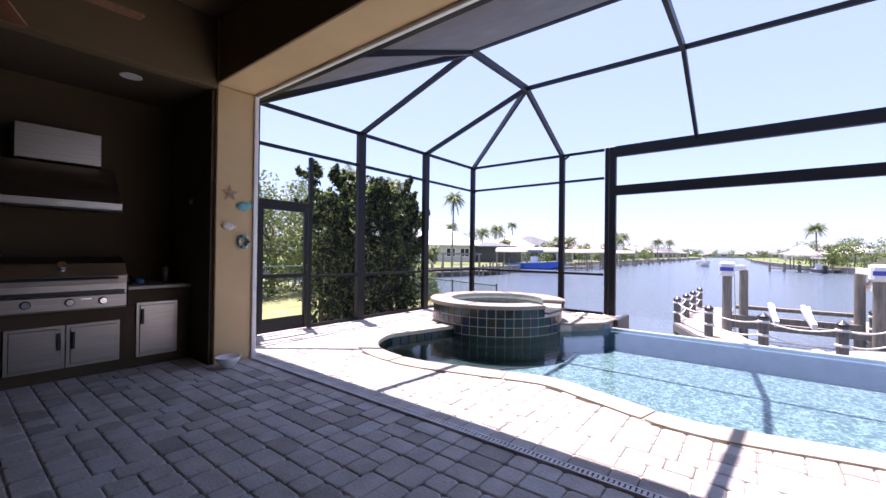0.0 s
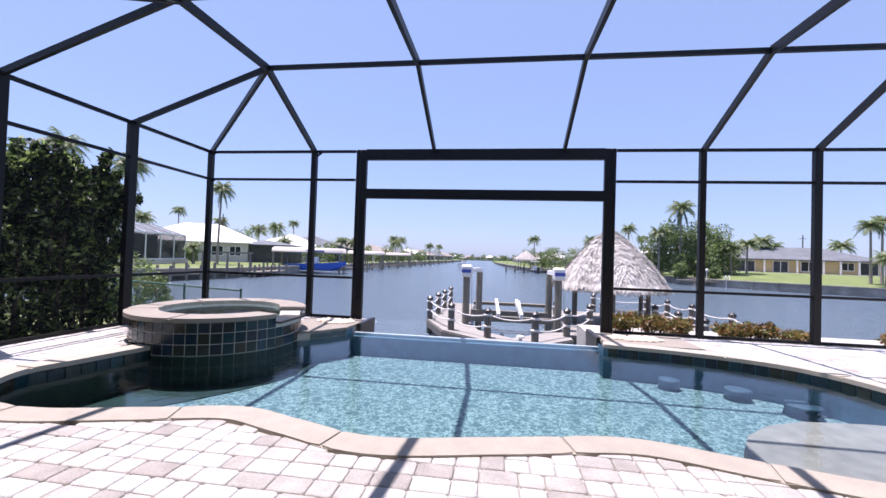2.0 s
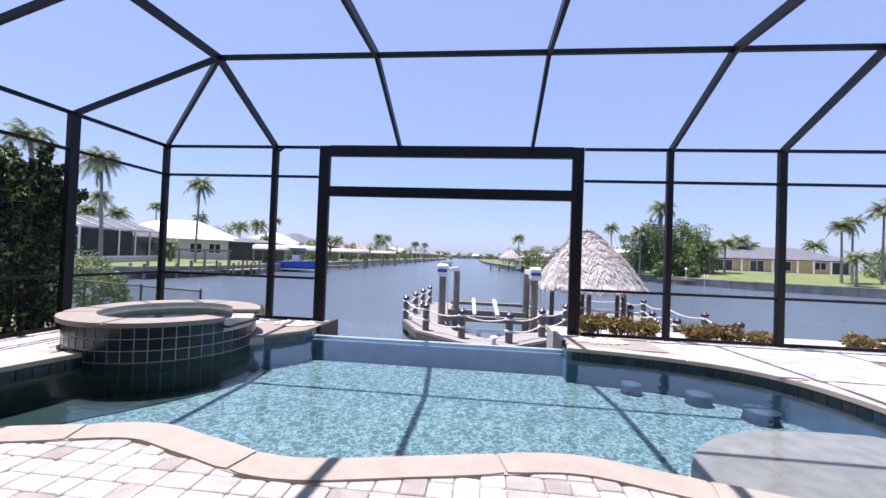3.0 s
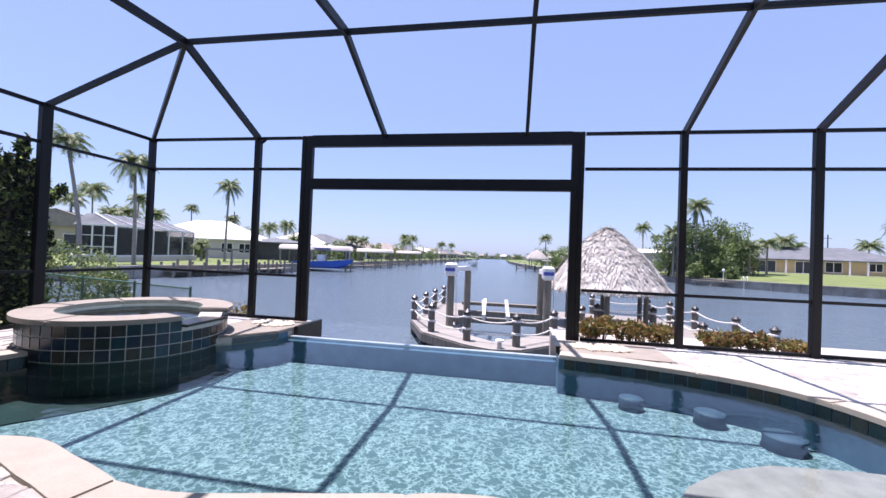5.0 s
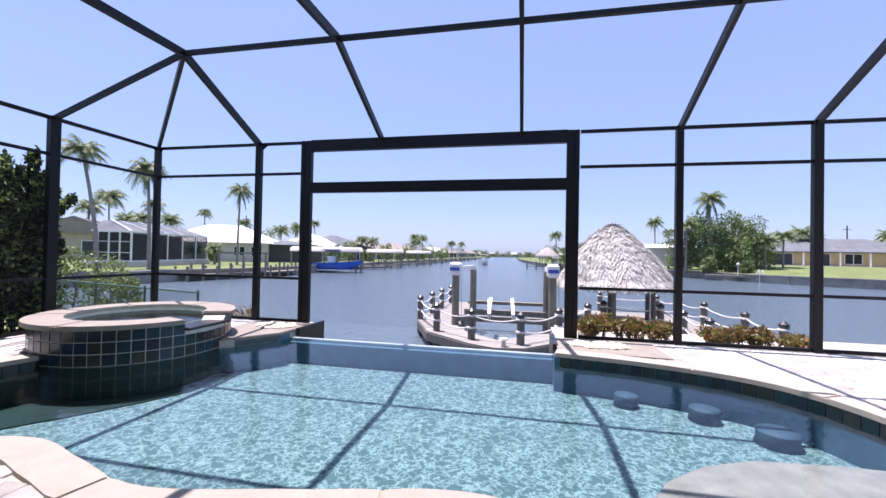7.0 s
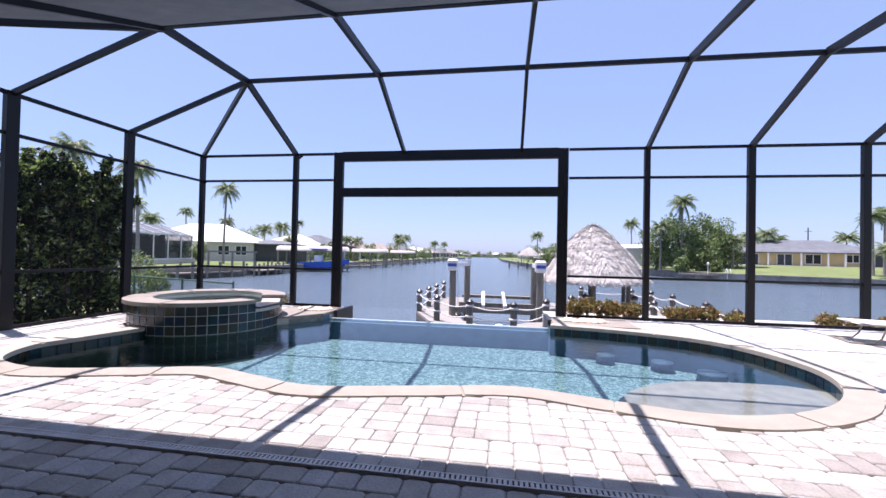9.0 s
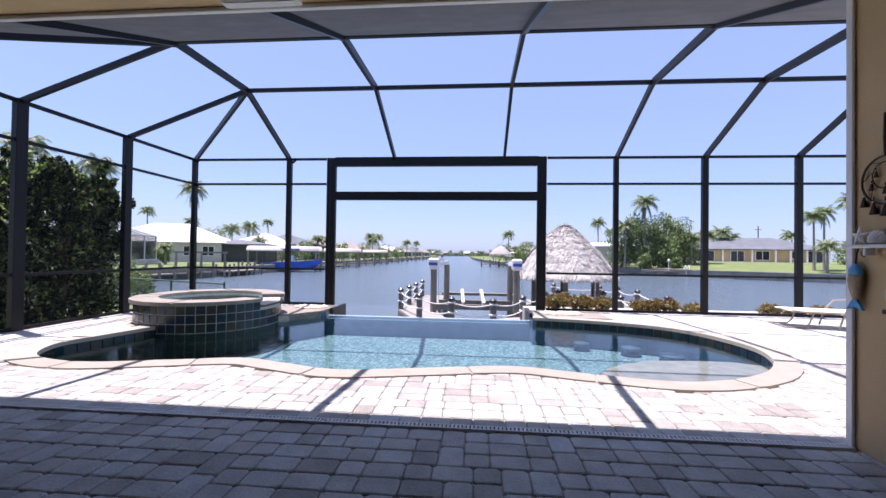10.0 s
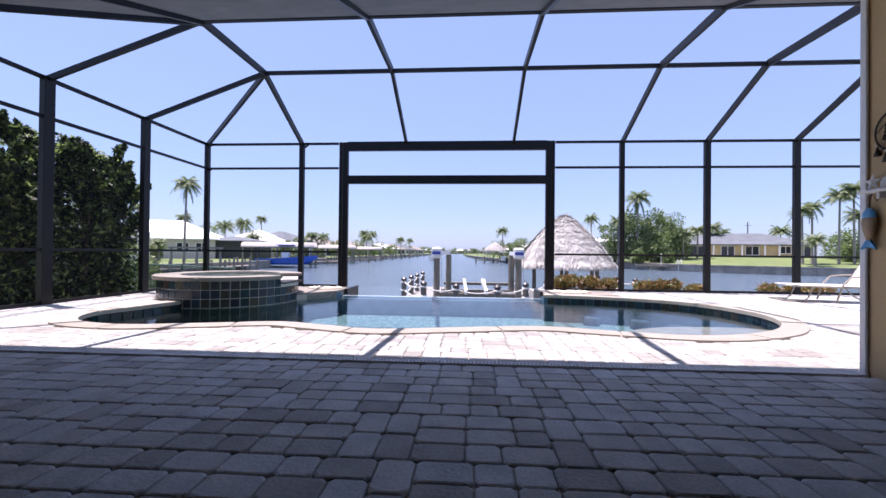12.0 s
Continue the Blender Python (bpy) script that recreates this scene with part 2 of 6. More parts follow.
M_BLUE = surface("blue_gelcoat", [(0.012, 0.08, 0.42), (0.018, 0.10, 0.47)], 0.2, scale=1, fine=8, mixing=0.12, bump=0)
M_BLUEBAND = surface("blue_lettering", [(0.06, 0.08, 0.40), (0.08, 0.10, 0.45)], 0.5, scale=5, fine=30, mixing=0.1, bump=0)
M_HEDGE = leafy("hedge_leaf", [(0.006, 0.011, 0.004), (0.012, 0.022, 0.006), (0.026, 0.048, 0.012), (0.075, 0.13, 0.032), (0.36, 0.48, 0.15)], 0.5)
M_TREE = leafy("tree_leaf", [(0.075, 0.119, 0.037), (0.150, 0.219, 0.069), (0.237, 0.300, 0.106)], 0.4)
M_BRIGHT = leafy("light_leaf", [(0.072, 0.12, 0.032), (0.136, 0.192, 0.056), (0.208, 0.256, 0.096)], 0.35)
M_FROND = leafy("palm_frond", [(0.070, 0.112, 0.042), (0.126, 0.182, 0.063), (0.224, 0.266, 0.112)], 0.35)
M_CROTON = leafy("croton_leaf", [(0.07, 0.10, 0.025), (0.17, 0.175, 0.04), (0.26, 0.165, 0.045), (0.19, 0.07, 0.035), (0.11, 0.13, 0.03)], 0.4)
M_TRUNK = surface("palm_trunk", [(0.22, 0.19, 0.16), (0.33, 0.29, 0.25)], 0.9, scale=2, fine=14, mixing=0.3, bump=0.4, stretch=(1, 1, 5))
M_BARK = surface("bark", [(0.07, 0.055, 0.04), (0.12, 0.10, 0.075)], 0.95, scale=4, fine=30, mixing=0.4, bump=0.6)
M_BEIGE = surface("beige_render", [(0.399, 0.342, 0.266), (0.456, 0.399, 0.3135)], 0.9, scale=0.6, fine=8, mixing=0.12, bump=0.1)
M_YELLOW = surface("yellow_render", [(0.493, 0.3825, 0.1955), (0.5355, 0.425, 0.2295)], 0.9, scale=0.6, fine=8, mixing=0.12, bump=0.1)
M_PALE = surface("pale_render", [(0.4937, 0.4488, 0.4114), (0.546, 0.5012, 0.4638)], 0.9, scale=0.6, fine=8, mixing=0.1, bump=0.1)
M_ROOFGREY = surface("grey_shingle", [(0.0945, 0.108, 0.1215), (0.135, 0.1485, 0.162)], 0.9, scale=0.7, fine=6, mixing=0.3, bump=0.3)
M_ROOFWHITE = surface("white_roof_tile", [(0.70, 0.69, 0.67), (0.78, 0.77, 0.75)], 0.8, scale=0.7, fine=6, mixing=0.15, bump=0.2)
M_ROOFTAN = surface("tan_roof_tile", [(0.20, 0.175, 0.155), (0.28, 0.25, 0.225)], 0.9, scale=0.7, fine=6, mixing=0.25, bump=0.3)
M_DARKGLASS = surface("dark_window", [(0.02, 0.022, 0.025), (0.03, 0.032, 0.035)], 0.12, scale=1, fine=8, mixing=0.2, bump=0)
M_DARKSCREEN = surface("lanai_shade_dark", [(0.03, 0.03, 0.033), (0.05, 0.05, 0.053)], 0.6, scale=0.8, fine=6, mixing=0.4, bump=0)
M_LANAISCREEN = mesh_cloth("lanai_screen", 0.6, (0.035, 0.035, 0.04))
M_FABRIC = surface("white_sling", [(0.66, 0.65, 0.62), (0.72, 0.71, 0.68)], 0.8, scale=4, fine=150, mixing=0.08, bump=0.2)
M_TUBE = surface("champagne_tube", [(0.34, 0.30, 0.25), (0.40, 0.36, 0.30)], 0.4, metal=0.6, scale=5, fine=40, mixing=0.1, bump=0)
M_BLADE = surface("fan_blade", [(0.22, 0.10, 0.05), (0.32, 0.155, 0.08)], 0.5, scale=4, fine=25, mixing=0.35, bump=0.1, stretch=(1, 8, 1))
M_GREENWIRE = surface("green_vinyl", [(0.02, 0.075, 0.06), (0.03, 0.09, 0.07)], 0.5, scale=5, fine=40, mixing=0.2, bump=0)
M_SHELL = surface("bleached_shell", [(0.60, 0.55, 0.48), (0.70, 0.66, 0.60)], 0.6, scale=25, fine=120, mixing=0.25, bump=0.4)
M_TEAL = surface("teal_glaze", [(0.06, 0.30, 0.33), (0.12, 0.42, 0.44)], 0.3, scale=20, fine=90, mixing=0.3, bump=0.1)
M_FISHBLUE = surface("sky_blue_paint", [(0.05, 0.26, 0.55), (0.09, 0.36, 0.62)], 0.5, scale=20, fine=90, mixing=0.25, bump=0.1)
M_DRIFT = surface("driftwood", [(0.30, 0.21, 0.13), (0.42, 0.31, 0.20)], 0.8, scale=18, fine=90, mixing=0.35, bump=0.4, stretch=(1, 1, 0.3))
M_TWINE = surface("dark_twine", [(0.05, 0.04, 0.032), (0.09, 0.07, 0.055)], 0.9, scale=30, fine=150, mixing=0.3, bump=0.3)
M_LAMP = surface("can_trim", [(0.7, 0.7, 0.68), (0.75, 0.75, 0.73)], 0.4, scale=10, fine=60, mixing=0.05, bump=0)


# ---------- mesh helpers ----------
def finish(name, bm, material, smooth=False):
    me = bpy.data.meshes.new(name)
    bm.normal_update()
    bm.to_mesh(me)
    bm.free()
    me.materials.append(material)
    if smooth:
        me.polygons.foreach_set("use_smooth", [True] * len(me.polygons))
    return me


def part(name, bm, material, parent, label="", smooth=False):
    ob = new(name, finish(name, bm, material, smooth))
    ob.parent = parent
    return tagged(ob, label)


def single(name, bm, material, label, category, group="", kind="", smooth=False):
    return tagged(new(name, finish(name, bm, material, smooth)), label, category, group, kind)


def thing(name, label, category, group="", kind="", at=(0, 0, 0), turn=0.0):
    ob = new(name)
    ob.empty_display_size = 0.2
    ob.matrix_world = pose(*at, 0, 0, turn)
    return tagged(ob, label, category, group, kind)


def add_box(bm, a, b, bevel=0.0):
    r = bmesh.ops.create_cube(bm, size=1)
    for v in r["verts"]:
        v.co = Vector([a[k] if v.co[k] < 0 else b[k] for k in range(3)])
    if bevel:
        es = list({e for v in r["verts"] for e in v.link_edges})
        bmesh.ops.bevel(bm, geom=es, offset=bevel, segments=1, affect="EDGES")
    return bm


def box(a, b, bevel=0.0):
    return add_box(bmesh.new(), a, b, bevel)


def add_beam(bm, p, q, wide, high, up=(0, 0, 1)):
    """A rectangular bar from p to q."""
    p, q = Vector(p), Vector(q)
    d = (q - p).normalized()
    u = Vector(up)
    if abs(d.dot(u)) > 0.97:
        u = Vector((0, 1, 0))
    s = d.cross(u).normalized()
    t = s.cross(d)
    vs = []
    for c in (p, q):
        for i, j in ((-1, -1), (1, -1), (1, 1), (-1, 1)):
            vs.append(bm.verts.new(c + s * (i * wide / 2) + t * (j * high / 2)))
    for f in ((3, 2, 1, 0), (4, 5, 6, 7), (0, 1, 5, 4), (1, 2, 6, 5), (2, 3, 7, 6), (3, 0, 4, 7)):
        bm.faces.new([vs[i] for i in f])
    return bm


def beam(p, q, wide, high, up=(0, 0, 1)):
    return add_beam(bmesh.new(), p, q, wide, high, up)


def add_lathe(bm, profile, n=20, at=(0, 0, 0), arc=None):
    """Rings of (radius, z) about the z axis."""
    rings = []
    for r, z in profile:
        rings.append([bm.verts.new((at[0] + r * math.cos(2 * math.pi * k / n), at[1] + r * math.sin(2 * math.pi * k / n), at[2] + z)) for k in range(n)])
    for a, b in zip(rings, rings[1:]):
        for k in range(n):
            bm.faces.new((a[k], a[(k + 1) % n], b[(k + 1) % n], b[k]))
    if profile[0][0] > 1e-4:
        bm.faces.new(rings[0][::-1])
    if profile[-1][0] > 1e-4:
        bm.faces.new(rings[-1])
    return bm


def lathe(profile, n=20, at=(0, 0, 0)):
    return add_lathe(bmesh.new(), profile, n, at)


def add_tube(bm, pts, radius, n=8, closed=False):
    pts = [Vector(p) for p in pts]
    radii = radius if isinstance(radius, (list, tuple)) else [radius] * len(pts)
    rings, side = [], None
    for i, p in enumerate(pts):
        a = pts[i - 1] if (i or closed) else p
        b = pts[(i + 1) % len(pts)] if (i < len(pts) - 1 or closed) else p
        d = (b - a).normalized()
        if side is None:
            side = d.orthogonal().normalized()
        side = (side - d * side.dot(d)).normalized()
        up = d.cross(side)
        rings.append([bm.verts.new(p + (side * math.cos(2 * math.pi * k / n) + up * math.sin(2 * math.pi * k / n)) * radii[i]) for k in range(n)])
    for a, b in zip(rings, rings[1:] + ([rings[0]] if closed else [])):
        for k in range(n):
            bm.faces.new((a[k], a[(k + 1) % n], b[(k + 1) % n], b[k]))
    if not closed:
        bm.faces.new(rings[0][::-1])
        bm.faces.new(rings[-1])
    return bm


def tube(pts, radius, n=8, closed=False):
    return add_tube(bmesh.new(), pts, radius, n, closed)


def add_prism(bm, outline, z0, z1):
    lo = [bm.verts.new((x, y, z0)) for x, y in outline]
    hi = [bm.verts.new((x, y, z1)) for x, y in outline]
    n = len(outline)
    bm.faces.new(lo[::-1])
    bm.faces.new(hi)
    for k in range(n):
        bm.faces.new((lo[k], lo[(k + 1) % n], hi[(k + 1) % n], hi[k]))
    return bm


def prism(outline, z0, z1):
    return add_prism(bmesh.new(), outline, z0, z1)


def add_quad(bm, *pts):
    bm.faces.new([bm.verts.new(p) for p in pts])
    return bm


def spline(pts, steps=8):
    """A smooth line through the points."""
    P = [Vector(p) for p in pts]
    P = [P[0] * 2 - P[1]] + P + [P[-1] * 2 - P[-2]]
    out = []
    for i in range(1, len(P) - 2):
        a, b, c, d = P[i - 1:i + 3]
        for k in range(steps):
            t = k / steps
            out.append(0.5 * ((2 * b) + (c - a) * t + (2 * a - 5 * b + 4 * c - d) * t * t + (3 * b - a - 3 * c + d) * t ** 3))
    out.append(P[-2])
    return out


def cloud(name, verts, faces, material):
    me = bpy.data.meshes.new(name)
    me.from_pydata(verts, [], faces)
    me.materials.append(material)
    return me


def leaves(rng, centres, spread, count, size, narrow=0.5, droop=0.2):
    """Rhombic leaves scattered about the centres: vertices and faces."""
    centres = np.asarray(centres, float)
    spread = np.asarray(spread, float)
    idx = rng.integers(0, len(centres), count)
    off = rng.normal(size=(count, 3))
    off /= np.linalg.norm(off, axis=1)[:, None] + 1e-6
    off *= (rng.random(count) ** 0.45)[:, None]
    sp = spread[idx] if spread.ndim == 2 else spread[None, :]
    c = centres[idx] + off * sp
    d = rng.normal(size=(count, 3)) + off * 0.8
    d[:, 2] -= droop
    d /= np.linalg.norm(d, axis=1)[:, None]
    s = np.cross(d, rng.normal(size=(count, 3)))
    s /= np.linalg.norm(s, axis=1)[:, None] + 1e-6
    ln = size * (0.6 + 0.8 * rng.random(count))[:, None]
    v = np.stack([c - d * ln * 0.5, c + s * ln * narrow * 0.5, c + d * ln * 0.5, c - s * ln * narrow * 0.5], 1).reshape(-1, 3)
    f = np.arange(count * 4).reshape(-1, 4)
    return v, f


# ---------- the pool's plan ----------
SPA = (-4.15, 4.55)
SHORE = [(-4.3, 3.35), (-4.5, 2.5), (-4.6, 1.95), (-4.2, 1.36), (-3.4, 1.16), (-2.5, 1.36), (-1.72, 1.56), (-1.1, 1.41), (-0.4, 1.24), (0.5, 1.42), (1.5, 1.63), (2.3, 1.45), (3.1, 1.28), (3.75, 1.4), (4.45, 1.82), (4.95, 2.5), (5.12, 3.25), (4.9, 4.15), (4.4, 4.72), (3.4, 5.14), (2.27, 5.36)]
EDGE_Y = 5.72
WATER_Z = -0.115
shore = [Vector((p.x, p.y)) for p in spline([(x, y, 0) for x, y in SHORE], 8)]


def outward(line, d):
    out = []
    for i, p in enumerate(line):
        t = (line[min(i + 1, len(line) - 1)] - line[max(i - 1, 0)]).normalized()
        out.append(p + Vector((t.y, -t.x)) * d)
    return out


COPING_W = 0.25
outer = outward(shore, COPING_W)
middle = outward(shore, 0.1)
left_ledge = [(-2.95, 4.75), (-2.74, 4.92), (-2.3, 5.5), (-2.2, 6.76)]
basin = [(p.x, p.y) for p in shore] + [(2.27, EDGE_Y), (-2.26, EDGE_Y), (-2.3, 5.5), (-2.74, 4.92), (-3.3, 4.6)]
deck_outline = [(-6.3, -6.5), (10.4, -6.5), (10.4, 6.76), (2.36, 6.76), (2.36, 5.45)] + [(p.x, p.y) for p in middle[::-1]] + [(-4.2, 4.0)] + left_ledge + [(-6.3, 6.76)]

# ---------- ground, deck, pool shell ----------
floor = tagged(new("floor", finish("floor", prism(deck_outline, -0.14, -0.018), M_SAND)), "patio floor of tumbled pavers on sand", "floor", kind="structure")
retaining = bmesh.new()
add_box(retaining, (-6.3, 6.6, -2.4), (-2.2, 6.76, -0.15))
add_box(retaining, (2.36, 6.6, -2.4), (10.4, 6.76, -0.15))
add_box(retaining, (-6.3, -6.5, -2.4), (-6.15, 6.6, -0.15))
add_box(retaining, (-2.3, EDGE_Y + 0.14, -2.4), (-2.2, 6.6, -0.15))
add_box(retaining, (2.36, EDGE_Y + 0.14, -2.4), (2.46, 6.6, -0.15))
single("wall_retaining", retaining, M_SEAWALL, "grey concrete retaining wall under the patio", "wall", kind="structure")

pool = thing("swimming_pool", "freeform infinity pool, aqua pebble plaster with painted sun ripples", "swimming pool", kind="structure")
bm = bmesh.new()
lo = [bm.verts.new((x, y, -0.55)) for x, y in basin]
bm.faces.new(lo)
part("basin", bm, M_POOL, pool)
# reflections painted in by side: dark to the west, sky blue far
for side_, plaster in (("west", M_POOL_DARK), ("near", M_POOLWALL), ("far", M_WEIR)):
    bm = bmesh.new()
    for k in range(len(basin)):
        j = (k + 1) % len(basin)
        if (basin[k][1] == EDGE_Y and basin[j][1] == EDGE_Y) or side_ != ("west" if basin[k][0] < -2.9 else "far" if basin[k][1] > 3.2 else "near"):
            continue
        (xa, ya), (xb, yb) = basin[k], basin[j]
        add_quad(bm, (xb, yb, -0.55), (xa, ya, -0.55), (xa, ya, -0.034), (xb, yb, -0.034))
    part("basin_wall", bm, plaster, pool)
# thin floor sheet, dark as the spa mirrored in the water
part("spa_reflection", prism([(-4.7, 1.5)] + [(p.x, p.y) for p in spline([(-4.2, 1.5, 0), (-3.75, 2.4, 0), (-3.3, 3.0, 0), (-2.9, 3.6, 0), (-2.65, 4.2, 0), (-2.7, 5.2, 0)], 6)] + [(-3.2, 5.0), (-4.6, 4.2)], -0.548, -0.535), M_POOL_DARK, pool, "thin dark green sheet painting the spa reflection")
# three low plastered stools before the far wall
for x, y, r_ in ((3.17, 5.0, 0.15), (4.0, 4.72, 0.17), (4.5, 4.2, 0.2)):
    part("stool", lathe([(r_ * 1.05, -0.549), (r_ * 0.95, -0.47), (r_, -0.41), (r_ * 0.97, -0.395), (0.0, -0.393)], 24, (x, y, 0)), M_STOOL, pool, "blue plastered underwater stool", True)
shelf_line = [(p.x, p.y) for p in shore if p.x > 2.55 and p.y < 2.9]
part("sun_shelf", prism(shelf_line + [(4.75, 3.02), (4.3, 3.02), (3.65, 2.95), (3.2, 2.75), (2.85, 2.45), (2.62, 2.1)], -0.54, -0.19), M_SHELF, pool, "pale tan shallow sun shelf")
part("weir", box((-2.3, EDGE_Y - 0.03, -2.3), (2.4, EDGE_Y + 0.14, WATER_Z - 0.06), 0.01), M_WEIR, pool, "weir wall coloured with reflected sky blue")
part("weir_cap", box((-2.26, EDGE_Y + 0.055, WATER_Z - 0.058), (2.34, EDGE_Y + 0.13, WATER_Z - 0.004), 0.01), M_LIP, pool, "pale vanishing edge")
bm = bmesh.new()
bm.faces.new([bm.verts.new((x, y + (0.05 if y == EDGE_Y else 0), WATER_Z)) for x, y in basin])
part("water", bm, M_POOLWATER, pool, "clear rippled pool water", True)


def along(line, step):
    """Places and tangents at even steps along a line."""
    out, need = [], 0.0
    for a, b in zip(line, line[1:]):
        d = (b - a).length
        while need <= d:
            out.append((a + (b - a) * (need / d), (b - a).normalized()))
            need += step
        need -= d
    return out


TILE = 0.155
bm = box((-0.0718, -0.006, -0.0718), (0.0718, 0.006, 0.0718), 0.003)
tile_mesh = finish("tile", bm, M_TILE)
for p, t in along(shore, TILE):
    q = p + Vector((-t.y, t.x)) * 0.004
    ob = new("tile", tile_mesh)
    ob.parent = pool
    ob.matrix_world = Matrix.Translation((q.x, q.y, -0.122)) @ Matrix.Rotation(math.atan2(t.y, t.x), 4, "Z")

# coping stones, cut into lengths along the shore
coping = thing("pool_coping", "tan cast stone coping round the pool", "coping", kind="structure")
n, first = len(shore), 0
lengths = [14, 17, 12, 18, 15, 13, 16]
k = 0
while first < n - 1:
    last = min(n - 1, first + lengths[k % len(lengths)])
    k += 1
    ins = [p.copy() for p in outward(shore, -0.02)[first:last + 1]]
    out = [p.copy() for p in outer[first:last + 1]]
    for row in (ins, out):
        row[-1] = row[-1] + (row[-2] - row[-1]).normalized() * 0.002
    bm = prism([(p.x, p.y) for p in ins + out[::-1]], -0.042, 0.016)
    bmesh.ops.bevel(bm, geom=[e for e in bm.edges if all(v.co.z > 0 for v in e.verts)], offset=0.012, segments=2, affect="EDGES")
    part("coping_stone", bm, M_COPING, coping)
    first = last

# ledges at either end of the vanishing edge
for name, line in (("left_ledge", [(-2.95, 4.78), (-2.74, 4.92), (-2.3, 5.5), (-2.2, 6.5), (-3.45, 6.5), (-3.45, 5.7)]),
                   ("right_ledge", [(2.34, 5.43), (2.9, 5.5), (3.9, 5.42), (3.9, 6.5), (2.34, 6.5)])):
    led = prism(line, -0.04, 0.014)
    bmesh.ops.bevel(led, geom=[e for e in led.edges if all(v.co.z > 0 for v in e.verts)], offset=0.01, segments=2, affect="EDGES")
    single("pool_ledge", led, M_RIM, "tan stone ledge beside the vanishing edge", "ledge", kind="structure")
for x0, x1 in ((-2.24, -2.16), (2.28, 2.36)):
    single("trim", box((x0, 5.88, -1.3), (x1, 6.78, 0.03), 0.004), M_BLACK, "black end cap of the pool ledge", "trim", kind="structure")
rng = np.random.default_rng(4)
for cx, cy, sx, sy, cnt in ((-2.75, 6.05, 0.38, 0.28, 110), (2.95, 6.02, 0.5, 0.24, 150)):
    bm = bmesh.new()
    for _ in range(cnt):
        a, r = rng.random() * 6.283, rng.random() ** 0.5
        x, y, s = cx + sx * r * math.cos(a), cy + sy * r * math.sin(a), 0.025 + 0.03 * rng.random()
        m = pose(x, y, 0.014 + s * 0.3, 0, 0, rng.random() * 360) @ Matrix.Diagonal((s * 1.3, s, s * 0.5, 1))
        bmesh.ops.create_icosphere(bm, subdivisions=1, radius=1, matrix=m)
    single("pebbles", bm, M_STONE, "heap of cream pebbles on the pool ledge", "pebbles", kind="stuff")

# ---------- spa ----------
spa = thing("spa", "raised round spa clad in dark blue glazed tiles", "spa", at=(SPA[0], SPA[1], 0))
NOTCH = (-19, 20)


def in_notch(a):
    return NOTCH[0] < (a + 180) % 360 - 180 < NOTCH[1]


bm = bmesh.new()
N = 72
rings = []
for k in range(N):
    a = 2 * math.pi * k / N
    top = 0.29 if in_notch(360 * k / N) else 0.358
    c, s = math.cos(a), math.sin(a)
    rings.append([bm.verts.new((r * c, r * s, z)) for r, z in ((1.262, -0.112), (1.262, top), (0.93, top), (0.93, -0.3))])
for a, b in zip(rings, rings[1:] + rings[:1]):
    for i in range(3):
        bm.faces.new((a[i], b[i], b[i + 1], a[i + 1]))
part("wall", bm, M_GROUT, spa, "light grout behind the tiles")
part("footing", lathe([(1.26, -0.109), (1.26, -1.0)], 72), M_POOL_DARK, spa, "spa footing darkened like the reflecting water before it")
part("seat", lathe([(0.93, -0.3), (0.0, -0.3)], 40), M_POOL, spa)
part("water", lathe([(0.93, 0.31), (0.0, 0.3101)], 48), M_POOLWATER, spa, "clear spa water")
part("spillway", box((0.94, -0.4, 0.262), (1.30, 0.4, 0.3), 0.006), M_BLACK, spa, "dark stone spillway lip")
count = 51
for row in range(3):
    for k in range(count):
        deg = 360 * k / count
        if row == 0 and in_notch(deg):
            continue
        ob = new("tile", tile_mesh)
        ob.parent = spa
        ob.matrix_local = Matrix.Rotation(radians(deg), 4, "Z") @ Matrix.Translation((1.264, 0, 0.279 - row * TILE)) @ Matrix.Rotation(radians(90), 4, "Z")
stones = 5
span = (360 - (NOTCH[1] - NOTCH[0])) / stones
for k in range(stones):
    a0, a1 = NOTCH[1] + k * span + 0.15, NOTCH[1] + (k + 1) * span - 0.15
    arc = [radians(a0 + (a1 - a0) * i / 14) for i in range(15)]
    bm = prism([(1.335 * math.cos(a), 1.335 * math.sin(a)) for a in arc] + [(0.90 * math.cos(a), 0.90 * math.sin(a)) for a in arc[::-1]], 0.36, 0.425)
    bmesh.ops.bevel(bm, geom=[e for e in bm.edges if abs(e.verts[0].co.z - e.verts[1].co.z) < 0.001], offset=0.016, segments=2, affect="EDGES")
    part("rim_stone", bm, M_RIM, spa)

# ---------- house around the camera ----------
def structure(name, bm, material, label, category="wall"):
    return single(name, bm, material, label, category, kind="structure")


structure("wall_column_west", box((-6.4, -0.48, -0.03), (-4.95, 0, 3.25), 0.008), M_STUCCO, "tan stucco column beside the lanai opening", "column")
structure("wall_column_east", box((3.715, -0.48, -0.03), (5.2, 0, 3.25), 0.008), M_STUCCO, "tan stucco column beside the lanai opening", "column")
structure("wall_header", box((-6.4, -0.48, 3.253), (5.2, 0, 4.0), 0.008), M_STUCCO, "tan stucco header over the lanai opening")
# thin sheet gives the tan header's inner side its shade by colour
structure("wall_header_shade", box((-4.9, -0.488, 3.262), (5.04, -0.481, 4.0)), M_CEILING, "inner header sheet with its shade in the brown")
structure("wall_north_east", box((5.203, -0.4, -0.03), (10.4, 0, 3.6)), M_STUCCO, "tan stucco outer house wall")
